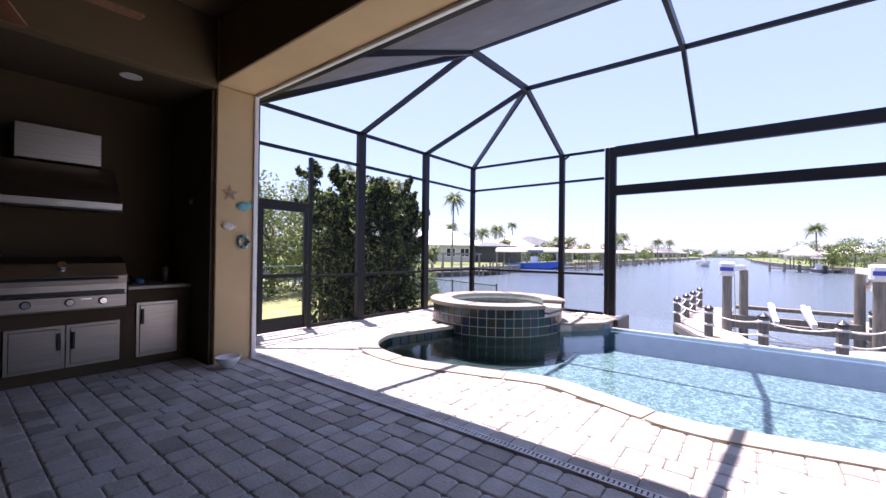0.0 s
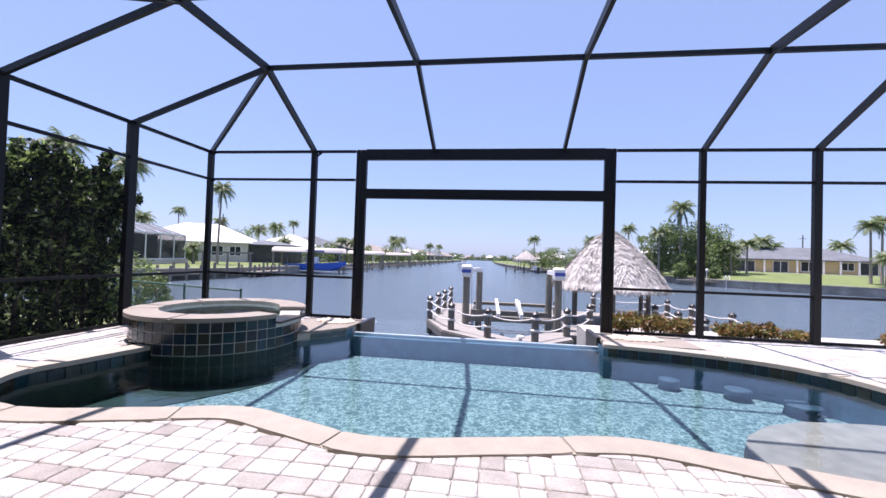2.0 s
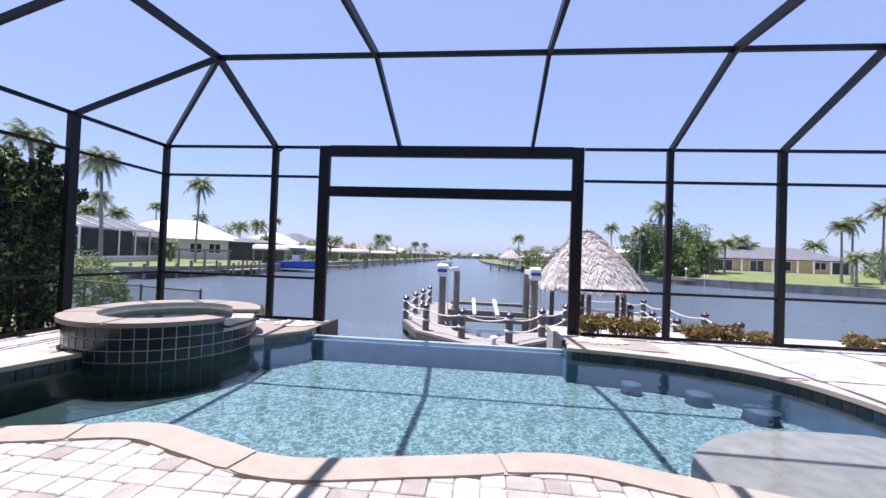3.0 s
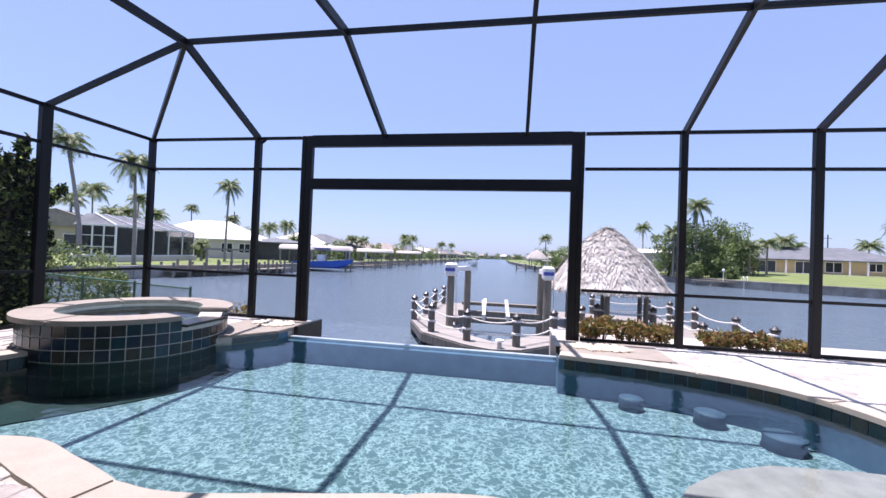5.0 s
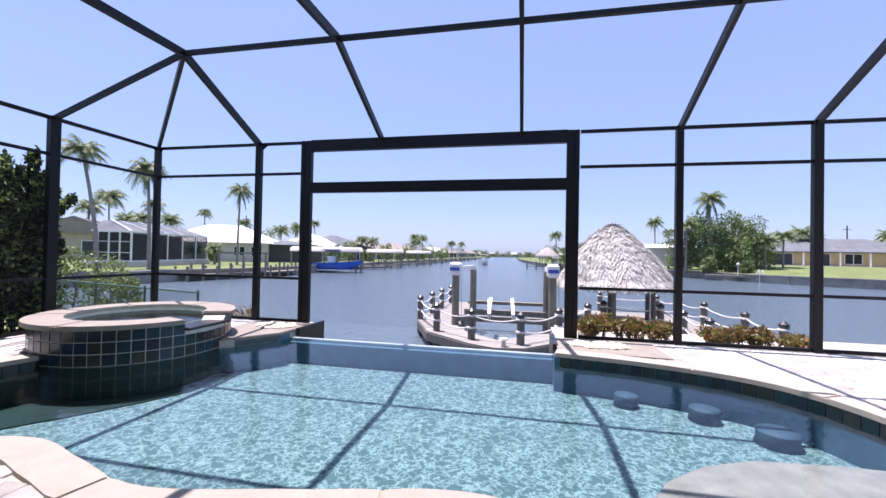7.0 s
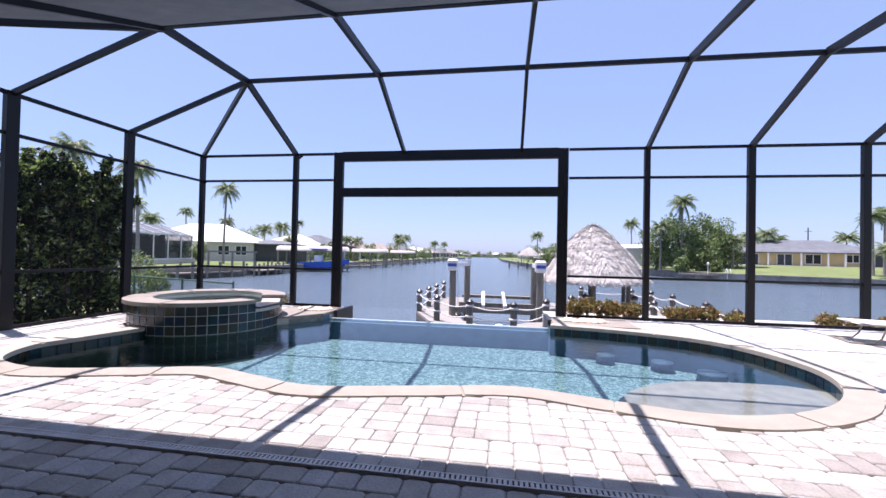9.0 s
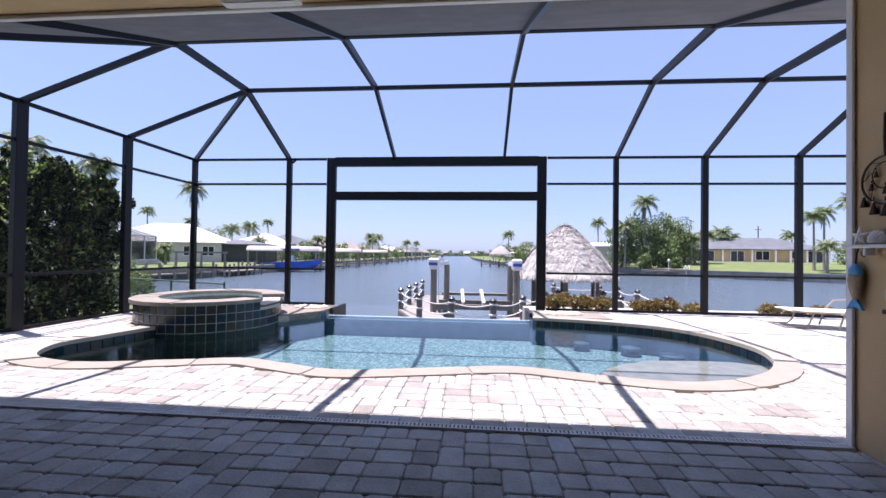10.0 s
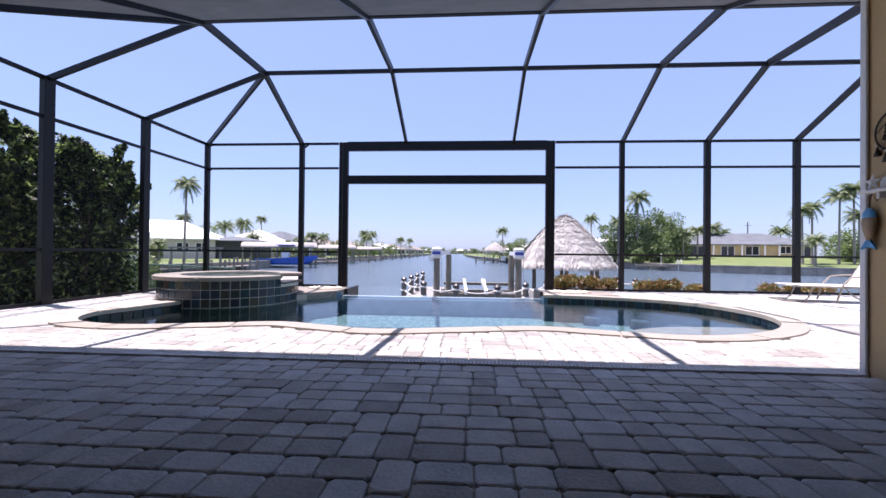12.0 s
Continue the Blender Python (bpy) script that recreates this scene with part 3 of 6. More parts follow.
# alcove walls hold the recess's shade in their brown
structure("wall_alcove", box((-6.4, -3.2, -0.03), (-6.25, -0.484, 3.2)), M_ALCOVE, "shade-darkened brown stucco back wall of the grill alcove")
structure("wall_alcove_side", box((-6.247, -3.2, -0.03), (-4.95, -3.05, 3.2)), M_ALCOVE, "shade-darkened brown stucco side wall of the grill alcove")
structure("wall_alcove_lining", box((-6.247, -0.52, -0.03), (-5.0, -0.484, 3.2)), M_ALCOVE, "shade-darkened brown stucco end wall of the grill alcove")
# tan like the header, with its shade put into the darker colour
structure("wall_alcove_beam", box((-5.1, -3.2, 3.203), (-4.95, -0.484, 4.0), 0.006), M_CEILING, "tan alcove beam in a shade-darkened ceiling colour")
structure("ceiling_alcove", box((-6.4, -3.2, 3.203), (-5.103, -0.484, 3.3)), M_ALCOVE, "shade-darkened brown alcove ceiling", "ceiling")
# walls out of view, coloured dark to trim light bounced onto the pavers
structure("wall_west", box((-5.1, -6.6, -0.03), (-4.95, -3.203, 4.0)), M_ALCOVE, "unseen lanai wall, brown to cut bounced light")
structure("wall_east", box((5.05, -6.6, -0.03), (5.2, -0.484, 4.0)), M_ALCOVE, "unseen lanai wall, brown to cut bounced light")
structure("wall_south", box((-5.1, -6.75, -0.03), (5.2, -6.603, 4.0)), M_ALCOVE, "unseen wall behind the lanai, brown to cut bounced light")
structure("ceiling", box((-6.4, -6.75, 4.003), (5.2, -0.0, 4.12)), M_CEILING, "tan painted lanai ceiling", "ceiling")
# flat slab out of view, added to keep light off the lanai
bm = bmesh.new()
add_prism(bm, [(-6.6, -7.0), (10.4, -7.0), (10.4, 0.30), (-6.6, 0.30)], 4.13, 4.25)
structure("roof", bm, M_ROOFTAN, "unseen flat roof slab that blocks light over the lanai", "roof")
structure("trim_fascia", box((-6.6, 0.003, 3.45), (10.4, 0.30, 4.127), 0.006), M_STUCCO, "tan soffit and fascia over the opening", "trim")
gutter = bmesh.new()
add_box(gutter, (-6.6, 0.303, 3.48), (10.4, 0.42, 3.62), 0.008)
structure("trim_gutter", gutter, M_BRONZE, "dark bronze gutter carrying the screen roof", "trim")
for x0, x1 in ((-4.947, -4.922), (3.69, 3.712)):
    structure("trim_shutter_track", box((x0, -0.055, 0.0), (x1, 0.0, 3.25), 0.006), M_WHITE, "white shutter track on the column edge", "trim")
structure("trim_shutter_head", box((-4.9, -0.05, 3.215), (3.665, -0.004, 3.25), 0.006), M_WHITE, "white shutter rail under the header", "trim")

fix = thing("header_light", "white low profile light under the lanai header", "light fixture", at=(-0.58, -0.13, 3.25))
part("housing", box((-0.31, -0.05, -0.045), (0.31, 0.05, 0.0), 0.01), M_WHITE, fix)
part("lens", box((-0.28, -0.035, -0.052), (0.28, 0.035, -0.046), 0.002), M_LAMP, fix, "frosted lens")

can = thing("can_light", "white recessed can light in the alcove ceiling", "light", at=(-5.38, -1.19, 3.2))
part("trim_ring", lathe([(0.065, 0.002), (0.085, -0.008), (0.1, -0.004), (0.1, 0.002)], 24), M_LAMP, can)
part("baffle", lathe([(0.064, 0.001), (0.0, 0.0015)], 20), M_WHITE, can)

# channel drain
drain = thing("channel_drain", "pale grey slotted channel drain across the pavers", "drain")
bm = bmesh.new()
add_box(bm, (-4.9, -0.075, -0.02), (3.7, -0.062, 0.013))
add_box(bm, (-4.9, -0.018, -0.02), (3.7, -0.005, 0.013))
part("rail", bm, M_DRAIN, drain)
bm = bmesh.new()
x = -4.9
while x < 3.68:
    add_box(bm, (x, -0.0618, -0.012), (x + 0.019, -0.0182, 0.012))
    x += 0.03
tagged(part("grate", bm, M_DRAIN, drain), kind="stuff")
part("channel", box((-4.9, -0.0618, -0.03), (3.7, -0.0182, -0.02)), M_BLACK, drain, "dark channel below the grate")

# ---------- screen enclosure ----------
FY, LX, EZ = 6.58, -6.11, 3.62
RY, SY, RZ, SZ = 4.65, 2.70, 4.56, 4.52
cage = thing("screen_enclosure", "dark bronze aluminium pool screen enclosure", "screen enclosure", kind="structure")


def bar(name, p, q, wide, high, up=(0, 0, 1), label=""):
    return part(name, beam(p, q, wide, high, up), M_BRONZE, cage, label)


for x, wx in ((LX, 0.11), (-3.6, 0.12), (-2.58, 0.08), (-2.46, 0.13), (2.58, 0.13), (2.69, 0.08), (4.33, 0.11), (6.31, 0.13), (8.33, 0.13), (10.3, 0.13)):
    part("post", box((x - wx / 2, FY - 0.05, 0.0), (x + wx / 2, FY + 0.05, EZ + 0.03), 0.004), M_BRONZE, cage)
for y, wy in ((4.6, 0.16), (2.65, 0.17), (0.55, 0.1), (0.34, 0.06)):
    part("post", box((LX - 0.05, y - wy / 2, 0.0), (LX + 0.05, y + wy / 2, EZ + 0.03), 0.004), M_BRONZE, cage)
part("post", box((LX - 0.03, 1.50, 0.0), (LX + 0.03, 1.56, 2.94), 0.004), M_BRONZE, cage)
posts_x = [LX, -3.6, -2.6, 2.7, 4.33, 6.31, 8.33, 10.3]
for a, b in zip(posts_x, posts_x[1:]):
    if a == -2.6:
        continue
    for z, h in ((EZ, 0.055), (3.0, 0.05), (0.88, 0.05), (0.03, 0.055)):
        bar("rail", (a + 0.05, FY, z), (b - 0.05, FY, z), 0.05, h)
bar("header_beam", (-2.4, FY, 3.545), (2.52, FY, 3.545), 0.1, 0.225, label="deep beam over the picture opening")
bar("lower_beam", (-2.4, FY, 2.705), (2.52, FY, 2.705), 0.1, 0.205, label="deep beam across the picture opening")
for a, b in ((0.6, 2.57), (1.56, 2.57), (2.73, 4.52), (4.68, FY - 0.05)):
    for z, h in ((EZ, 0.06), (3.0, 0.05), (0.88, 0.05), (0.03, 0.055)):
        if (a == 0.6 and z < 1) or (a == 1.56 and z > 1):
            continue
        bar("rail", (LX, a, z), (LX, b, z), 0.05, h)
for x in (-3.58, -0.925, 1.73, 4.34, 6.31, 8.33):
    if x > -3:
        bar("rafter", (x, FY, EZ), (x, RY, RZ), 0.06, 0.12)
        bar("rafter", (x, RY, RZ), (x, SY, SZ), 0.06, 0.13)
    bar("rafter", (x, SY, SZ), (x, 0.42, 3.58), 0.06, 0.13)
bar("hip_rafter", (-3.6, FY, EZ), (-3.58, RY, RZ), 0.06, 0.13)
bar("hip_rafter", (LX, FY, EZ), (-3.58, RY, RZ), 0.06, 0.11)
bar("hip_rafter", (LX, 4.6, EZ), (-3.58, RY, RZ), 0.05, 0.09)
bar("hip_rafter", (LX, 2.65, EZ), (-3.58, SY, SZ), 0.05, 0.09)
bar("hip_rafter", (LX, 0.5, EZ), (-3.58, SY, SZ), 0.06, 0.15)
bar("purlin", (-3.58, RY, RZ), (-3.58, SY, SZ), 0.07, 0.11)
bar("purlin", (-3.58, RY, RZ), (10.3, RY, RZ), 0.06, 0.07)
bar("purlin", (-3.58, SY, SZ), (10.3, SY, SZ), 0.06, 0.07)
for z in (EZ - 0.05, 3.0 - 0.05):
    bar("bracket", (LX + 0.05, FY, z), (LX + 0.13, FY, z + 0.06), 0.03, 0.04)
bar("bracket", (-3.53, FY, EZ - 0.09), (-3.44, FY, EZ - 0.02), 0.03, 0.04)
# pet kick rail and brace rope of the west side
bar("cable", (LX + 0.04, 4.55, 1.25), (LX + 0.04, 3.6, 0.06), 0.006, 0.006)


def panel(*pts):
    part("screen_panel", add_quad(bmesh.new(), *pts), M_SCREEN, cage)


for a, b in zip(posts_x, posts_x[1:]):
    panel((a, FY, 0.03), (b, FY, 0.03), (b, FY, EZ), (a, FY, EZ))
for a, b in ((0.34, 1.53), (1.53, 2.65), (2.65, 4.6), (4.6, FY)):
    panel((LX, a, 0.03 if a > 1 else 2.1), (LX, b, 0.03 if a > 1 else 2.1), (LX, b, EZ), (LX, a, EZ))
rx = [-3.6, -0.925, 1.73, 4.34, 6.31, 8.33, 10.3]
for a, b in zip(rx, rx[1:]):
    panel((a, FY, EZ), (b, FY, EZ), (b, RY, RZ), (a, RY, RZ))
    panel((a, RY, RZ), (b, RY, RZ), (b, SY, SZ), (a, SY, SZ))
R1, R2 = (-3.58, RY, RZ), (-3.58, SY, SZ)
panel((LX, FY, EZ), (-3.6, FY, EZ), R1)
panel((LX, 4.6, EZ), (LX, FY, EZ), R1)
panel((LX, 2.65, EZ), (LX, 4.6, EZ), R1, R2)
panel((LX, 0.5, EZ), (LX, 2.65, EZ), R2)
# the rear slope is woven of single threads, so that it closes up when seen along it
bm = bmesh.new()
steps = 190
for k in range(steps):
    f = (k + 0.5) / steps
    y, z = 0.42 + (SY - 0.42) * f, 3.6 + (SZ - 3.6) * f
    x0 = LX + 0.03 + (-3.58 - LX) * f
    add_beam(bm, (x0, y, z), (10.3, y, z), 0.0026, 0.0026)
tagged(part("woven_screen", bm, M_THREAD, cage, "grey woven roof screen"), kind="stuff")

door = thing("door_1", "closed bronze screen door with a kick plate", "screen door", kind="structure", at=(LX, 0.62, 0))
for a, b in (((-0.025, 0.0, 0.02), (0.025, 0.07, 2.06)), ((-0.025, 0.79, 0.02), (0.025, 0.86, 2.06)), ((-0.025, 0.07, 1.98), (0.025, 0.79, 2.06)), ((-0.025, 0.07, 0.88), (0.025, 0.79, 0.95))):
    part("door_frame", box(a, b, 0.004), M_BRONZE, door)
part("kick_plate", box((-0.012, 0.07, 0.02), (0.012, 0.79, 0.24), 0.003), M_BRONZE, door)
part("handle", box((0.026, 0.8, 0.98), (0.05, 0.84, 1.1), 0.006), M_BLACK, door, "black latch handle")
part("screen_panel", add_quad(bmesh.new(), (0, 0.07, 0.24), (0, 0.79, 0.24), (0, 0.79, 1.98), (0, 0.07, 1.98)), M_SCREEN, door)
part("head_rail", box((-0.04, -0.05, 2.065), (0.04, 0.9, 2.14), 0.004), M_BRONZE, door)

# ---------- grill alcove ----------
GX = -5.5
base = thing("grill_island", "brown stucco grill island with steel access doors", "outdoor kitchen", at=(0, 0, 0))
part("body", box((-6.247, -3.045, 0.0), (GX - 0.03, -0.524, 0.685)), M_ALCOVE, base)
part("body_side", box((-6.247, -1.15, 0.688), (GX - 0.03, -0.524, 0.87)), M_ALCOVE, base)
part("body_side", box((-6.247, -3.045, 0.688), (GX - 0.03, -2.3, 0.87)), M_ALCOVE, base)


def access_door(y0, y1, z0, z1, handle_y, hand):
    d = part("door", box((GX - 0.028, y0 + 0.03, z0 + 0.03), (GX - 0.002, y1 - 0.03, z1 - 0.03), 0.004), M_STEEL, base, "brushed steel access door")
    f = bmesh.new()
    for a, b in (((y0, z0), (y1, z0 + 0.028)), ((y0, z1 - 0.028), (y1, z1)), ((y0, z0 + 0.028), (y0 + 0.028, z1 - 0.028)), ((y1 - 0.028, z0 + 0.028), (y1, z1 - 0.028))):
        add_box(f, (GX - 0.03, a[0], a[1]), (GX - 0.01, b[0], b[1]))
    part("door_frame", f, M_STEEL, base)
    h = part("handle", box((GX + 0.012, handle_y - 0.012, z1 - 0.24), (GX + 0.03, handle_y + 0.012, z1 - 0.07), 0.004), M_BLACK, d, "dark bar handle")
    part("standoff", box((GX - 0.002, handle_y - 0.008, z1 - 0.16), (GX + 0.012, handle_y + 0.008, z1 - 0.13)), M_BLACK, d)


access_door(-2.08, -1.66, 0.12, 0.55, -1.71, 1)
access_door(-1.65, -1.22, 0.12, 0.55, -1.60, -1)
access_door(-1.07, -0.67, 0.11, 0.72, -1.02, -1)
access_door(-2.9, -2.45, 0.12, 0.55, -2.5, -1)

top = single("counter_slab", box((-6.247, -1.15, 0.873), (GX, -0.524, 0.91), 0.006), M_COUNTER, "speckled stone slab on the grill island", "countertop")
single("counter_slab", box((-6.247, -3.045, 0.873), (GX, -2.3, 0.91), 0.006), M_COUNTER, "speckled stone slab on the grill island", "countertop")

grill = thing("gas_grill", "built-in stainless gas grill with closed lid", "grill", at=(0, 0, 0.688))
part("body", box((-6.15, -2.29, 0.0), (GX - 0.01, -1.16, 0.27), 0.006), M_STEEL, grill)
part("control_panel", box((GX - 0.01, -2.29, 0.015), (GX + 0.05, -1.17, 0.16), 0.01), M_STEEL, grill)
bm = bmesh.new()
prof = [(-6.14, 0.27), (GX + 0.02, 0.27), (GX + 0.03, 0.35), (GX - 0.06, 0.48), (GX - 0.2, 0.55), (-6.1, 0.57)]
vs = [[bm.verts.new((x, y, z)) for x, z in prof] for y in (-2.28, -1.17)]
bm.faces.new(vs[0])
bm.faces.new(vs[1][::-1])
for i in range(len(prof)):
    j = (i + 1) % len(prof)
    bm.faces.new((vs[0][j], vs[0][i], vs[1][i], vs[1][j]))
lid = part("lid", bm, M_STEEL, grill, "closed steel lid")
part("handle", tube([(GX + 0.08, -2.2, 0.33), (GX + 0.08, -1.26, 0.33)], 0.014, 10), M_BLACK, lid, "long dark lid handle")
for y in (-2.15, -1.31):
    part("standoff", tube([(GX + 0.02, y, 0.32), (GX + 0.08, y, 0.33)], 0.01, 8), M_STEEL, lid)
part("gauge", tube([(GX - 0.03, -1.69, 0.46), (GX - 0.005, -1.69, 0.475)], 0.035, 16), M_CHROME, lid, "round temperature gauge")
for y in (-2.22, -1.95, -1.64, -1.38):
    kn = part("knob", tube([(GX + 0.05, y, 0.095), (GX + 0.085, y, 0.095)], 0.03, 14), M_CHROME, grill, "polished burner knob")
    part("bezel", tube([(GX + 0.05, y, 0.095), (GX + 0.056, y, 0.095)], 0.04, 16), M_BLACK, kn)
part("badge", box((GX + 0.05, -1.56, 0.115), (GX + 0.053, -1.47, 0.13)), M_CHROME, grill)
part("drip_tray", box((GX - 0.01, -2.27, 0.165), (GX + 0.03, -1.19, 0.2), 0.004), M_BLACK, grill)

hood = thing("range_hood", "stainless range hood with chimney over the grill", "range hood")
bm = bmesh.new()
prof = [(-6.247, 1.76), (-5.66, 1.76), (-5.66, 1.83), (-5.86, 2.06), (-6.0, 2.24), (-6.247, 2.26)]
vs = [[bm.verts.new((x, y, z)) for x, z in prof] for y in (-2.25, -1.18)]
bm.faces.new(vs[0])
bm.faces.new(vs[1][::-1])
for i in range(len(prof)):
    j = (i + 1) % len(prof)
    bm.faces.new((vs[0][j], vs[0][i], vs[1][i], vs[1][j]))
part("canopy", bm, M_STEEL, hood)
part("chimney", box((-6.247, -2.0, 2.263), (-5.95, -1.31, 2.62), 0.006), M_STEEL, hood, "bright steel chimney box")
part("lip", box((-5.68, -2.26, 1.735), (-5.64, -1.17, 1.757), 0.004), M_BLACK, hood)
part("badge", box((-5.66, -1.72, 1.79), (-5.656, -1.66, 1.805)), M_CHROME, hood)

cup = thing("tumbler", "tall grey steel tumbler on the stone slab", "tumbler", at=(-5.95, -0.66, 0.91))
part("cup", lathe([(0.036, 0.0), (0.045, 0.2), (0.041, 0.2), (0.034, 0.01)], 18), M_STEEL, cup, smooth=True)
part("lid", lathe([(0.047, 0.2), (0.047, 0.22), (0.02, 0.225)], 18), M_BLACK, cup)
single("scraper_block", box((-5.95, -0.98, 0.91), (-5.86, -0.9, 0.97), 0.012), M_FISHBLUE, "small dusty blue cleaning block on the slab", "scraper")
tin = thing("jar", "small dark jar on the stone slab", "jar", at=(-5.9, -1.06, 0.91))
part("body", lathe([(0.03, 0), (0.036, 0.02), (0.036, 0.08), (0.028, 0.09)], 16), M_BLACK, tin, smooth=True)
part("lid", lathe([(0.034, 0.091), (0.034, 0.11), (0.0, 0.112)], 16), M_CHROME, tin)
plate = thing("wall_plate", "grey light switch plate on the alcove wall", "switch", at=(-5.55, -0.52, 1.92))
part("cover", box((-0.06, -0.008, -0.035), (0.06, 0.0, 0.035), 0.003), M_DRIFT, plate)
part("rocker", box((-0.015, -0.013, -0.022), (0.015, -0.0082, 0.022), 0.002), M_SHELL, plate)

fan = thing("ceiling_fan", "ceiling fan with five dark wooden blades", "ceiling fan", at=(-3.56, -2.44, 3.0))
part("downrod", lathe([(0.018, 0.08), (0.018, 1.0)], 12), M_BRONZE, fan)
part("canopy", lathe([(0.02, 0.9), (0.07, 0.96), (0.075, 1.002)], 20), M_BRONZE, fan)
part("motor", lathe([(0.03, -0.1), (0.1, -0.08), (0.12, 0.0), (0.1, 0.07), (0.02, 0.09)], 24), M_BRONZE, fan, smooth=True)
for k in range(5):
    m = Matrix.Rotation(radians(88 + 72 * k), 4, "Z") @ Matrix.Rotation(radians(10), 4, "X")
    bm = prism([(0.2, -0.05), (0.45, -0.075), (0.84, -0.08), (0.86, -0.05), (0.86, 0.06), (0.82, 0.085), (0.45, 0.075), (0.2, 0.05)], -0.006, 0.006)
    bm.transform(m)
    bl = part("blade", bm, M_BLADE, fan, "dark brown wooden blade")
    br = box((0.09, -0.02, -0.012), (0.26, 0.02, -0.007))
    br.transform(m)
    part("bracket", br, M_BRONZE, bl)

bowl = thing("bowl", "white glazed bowl standing on the pavers", "bowl", at=(-4.72, -0.42, 0.001))
part("body", lathe([(0.05, 0.0), (0.06, 0.01), (0.115, 0.08), (0.135, 0.125), (0.128, 0.126), (0.1, 0.08), (0.04, 0.02), (0.0, 0.018)], 28), M_WHITE, bowl, smooth=True)


# ---------- wall decor on the columns ----------
def star(name, label, at, size, m, face):
    """A five-armed starfish lying on a wall; face turns it from the x axis."""
    bm = bmesh.new()
    c = bm.verts.new((0.02, 0, 0))
    b = bm.verts.new((0.0, 0, 0))
    ring = []
    for k in range(10):
        r = size if k % 2 == 0 else size * 0.36
        a = math.pi / 2 + math.pi * k / 5
        ring.append(bm.verts.new((0.004 if k % 2 == 0 else 0.01, r * math.cos(a), r * math.sin(a))))
    for k in range(10):
        bm.faces.new((c, ring[k], ring[(k + 1) % 10]))
        bm.faces.new((b, ring[(k + 1) % 10], ring[k]))
    ob = single(name, bm, m, label, "starfish")
    ob.matrix_world = pose(*at, 0, 0, face)
    return ob


def wall_fish(name, label, at, size, m, face, lean):
    f = thing(name, label, "wall decor", at=at, turn=face)
    bm = bmesh.new()
    bmesh.ops.create_uvsphere(bm, u_segments=14, v_segments=8, radius=1, matrix=Matrix.Rotation(radians(lean), 4, "X") @ Matrix.Diagonal((0.016, size, size * 0.68, 1)))
    part("body", bm, m, f, smooth=True)
    bm = bmesh.new()
    add_prism(bm, [(size * 0.8, -0.01), (size * 1.35, -size * 0.45), (size * 1.2, 0.0), (size * 1.35, size * 0.45), (size * 0.8, 0.01)], -0.006, 0.006)
    bm.transform(Matrix.Rotation(radians(lean), 4, "X") @ Matrix(((0, 0, 1, 0), (1, 0, 0, 0), (0, 1, 0, 0), (0, 0, 0, 1))))
    part("tail", bm, m, f)
    return f


JX = -4.944
star("starfish", "bleached starfish hung on the stucco column", (JX, -0.33, 2.0), 0.11, M_DRIFT, 0)
wall_fish("wall_fish", "teal glazed fish plaque on the stucco column", (JX + 0.012, -0.17, 1.86), 0.085, M_TEAL, 0, 10)
wall_fish("wall_fish", "bleached shell fish plaque on the stucco column", (JX + 0.012, -0.35, 1.61), 0.07, M_SHELL, 0, -12)
ring = thing("shell_wreath", "round teal shell wreath on the stucco column", "wreath", at=(JX + 0.014, -0.17, 1.43))
bm = tube([(0, 0.055 * math.cos(a), 0.07 * math.sin(a)) for a in [2 * math.pi * k / 18 for k in range(18)]], 0.02, 8, True)
part("hoop", bm, M_TEAL, ring, smooth=True)
for k in range(6):
    a = k * 1.05
    bm = bmesh.new()
    bmesh.ops.create_icosphere(bm, subdivisions=1, radius=0.018, matrix=Matrix.Translation((0.016, 0.055 * math.cos(a), 0.07 * math.sin(a))))
    part("shell", bm, M_SHELL if k % 2 else M_TWINE, ring)

EX = 3.712
catcher = thing("dream_catcher", "round twine hoop hanging with dark shell tassels", "wall hanging", at=(EX - 0.015, -0.27, 1.82))
part("hoop", tube([(0, 0.155 * math.cos(a), 0.155 * math.sin(a)) for a in [2 * math.pi * k / 32 for k in range(32)]], 0.007, 8, True), M_TWINE, catcher, smooth=True)
part("inner_hoop", tube([(0, 0.085 * math.cos(a), 0.03 + 0.085 * math.sin(a)) for a in [2 * math.pi * k / 24 for k in range(24)]], 0.004, 6, True), M_TWINE, catcher)
part("cord", tube([(0, 0, 0.155), (0, 0.005, 0.28), (0, 0, 0.43)], 0.009, 6), M_TWINE, catcher, "knotted hanging cord")
for y, z, s in ((-0.14, -0.13, 1.0), (-0.075, -0.17, 1.1), (0.0, -0.18, 1.2), (0.075, -0.17, 1.1), (0.14, -0.12, 1.0), (0.06, 0.05, 0.6), (-0.06, 0.06, 0.6), (0.0, -0.06, 0.7), (0.09, -0.03, 0.6)):
    tz = part("tassel", lathe([(0.003, 0.06 * s), (0.006, 0.02 * s), (0.022 * s, -0.045 * s), (0.0, -0.045 * s)], 8, (0, y, z)), M_TWINE, catcher)
    bm = bmesh.new()
    bmesh.ops.create_icosphere(bm, subdivisions=1, radius=0.009 * s, matrix=Matrix.Translation((-0.002, y, z + 0.03 * s)))
    part("bead", bm, M_SHELL, tz)
for k in range(7):
    a = 2 * math.pi * k / 7
    part("web", tube([(0, 0.152 * math.cos(a), 0.152 * math.sin(a)), (0, 0.085 * math.cos(a + 0.4), 0.03 + 0.085 * math.sin(a + 0.4))], 0.0022, 5), M_TWINE, catcher)

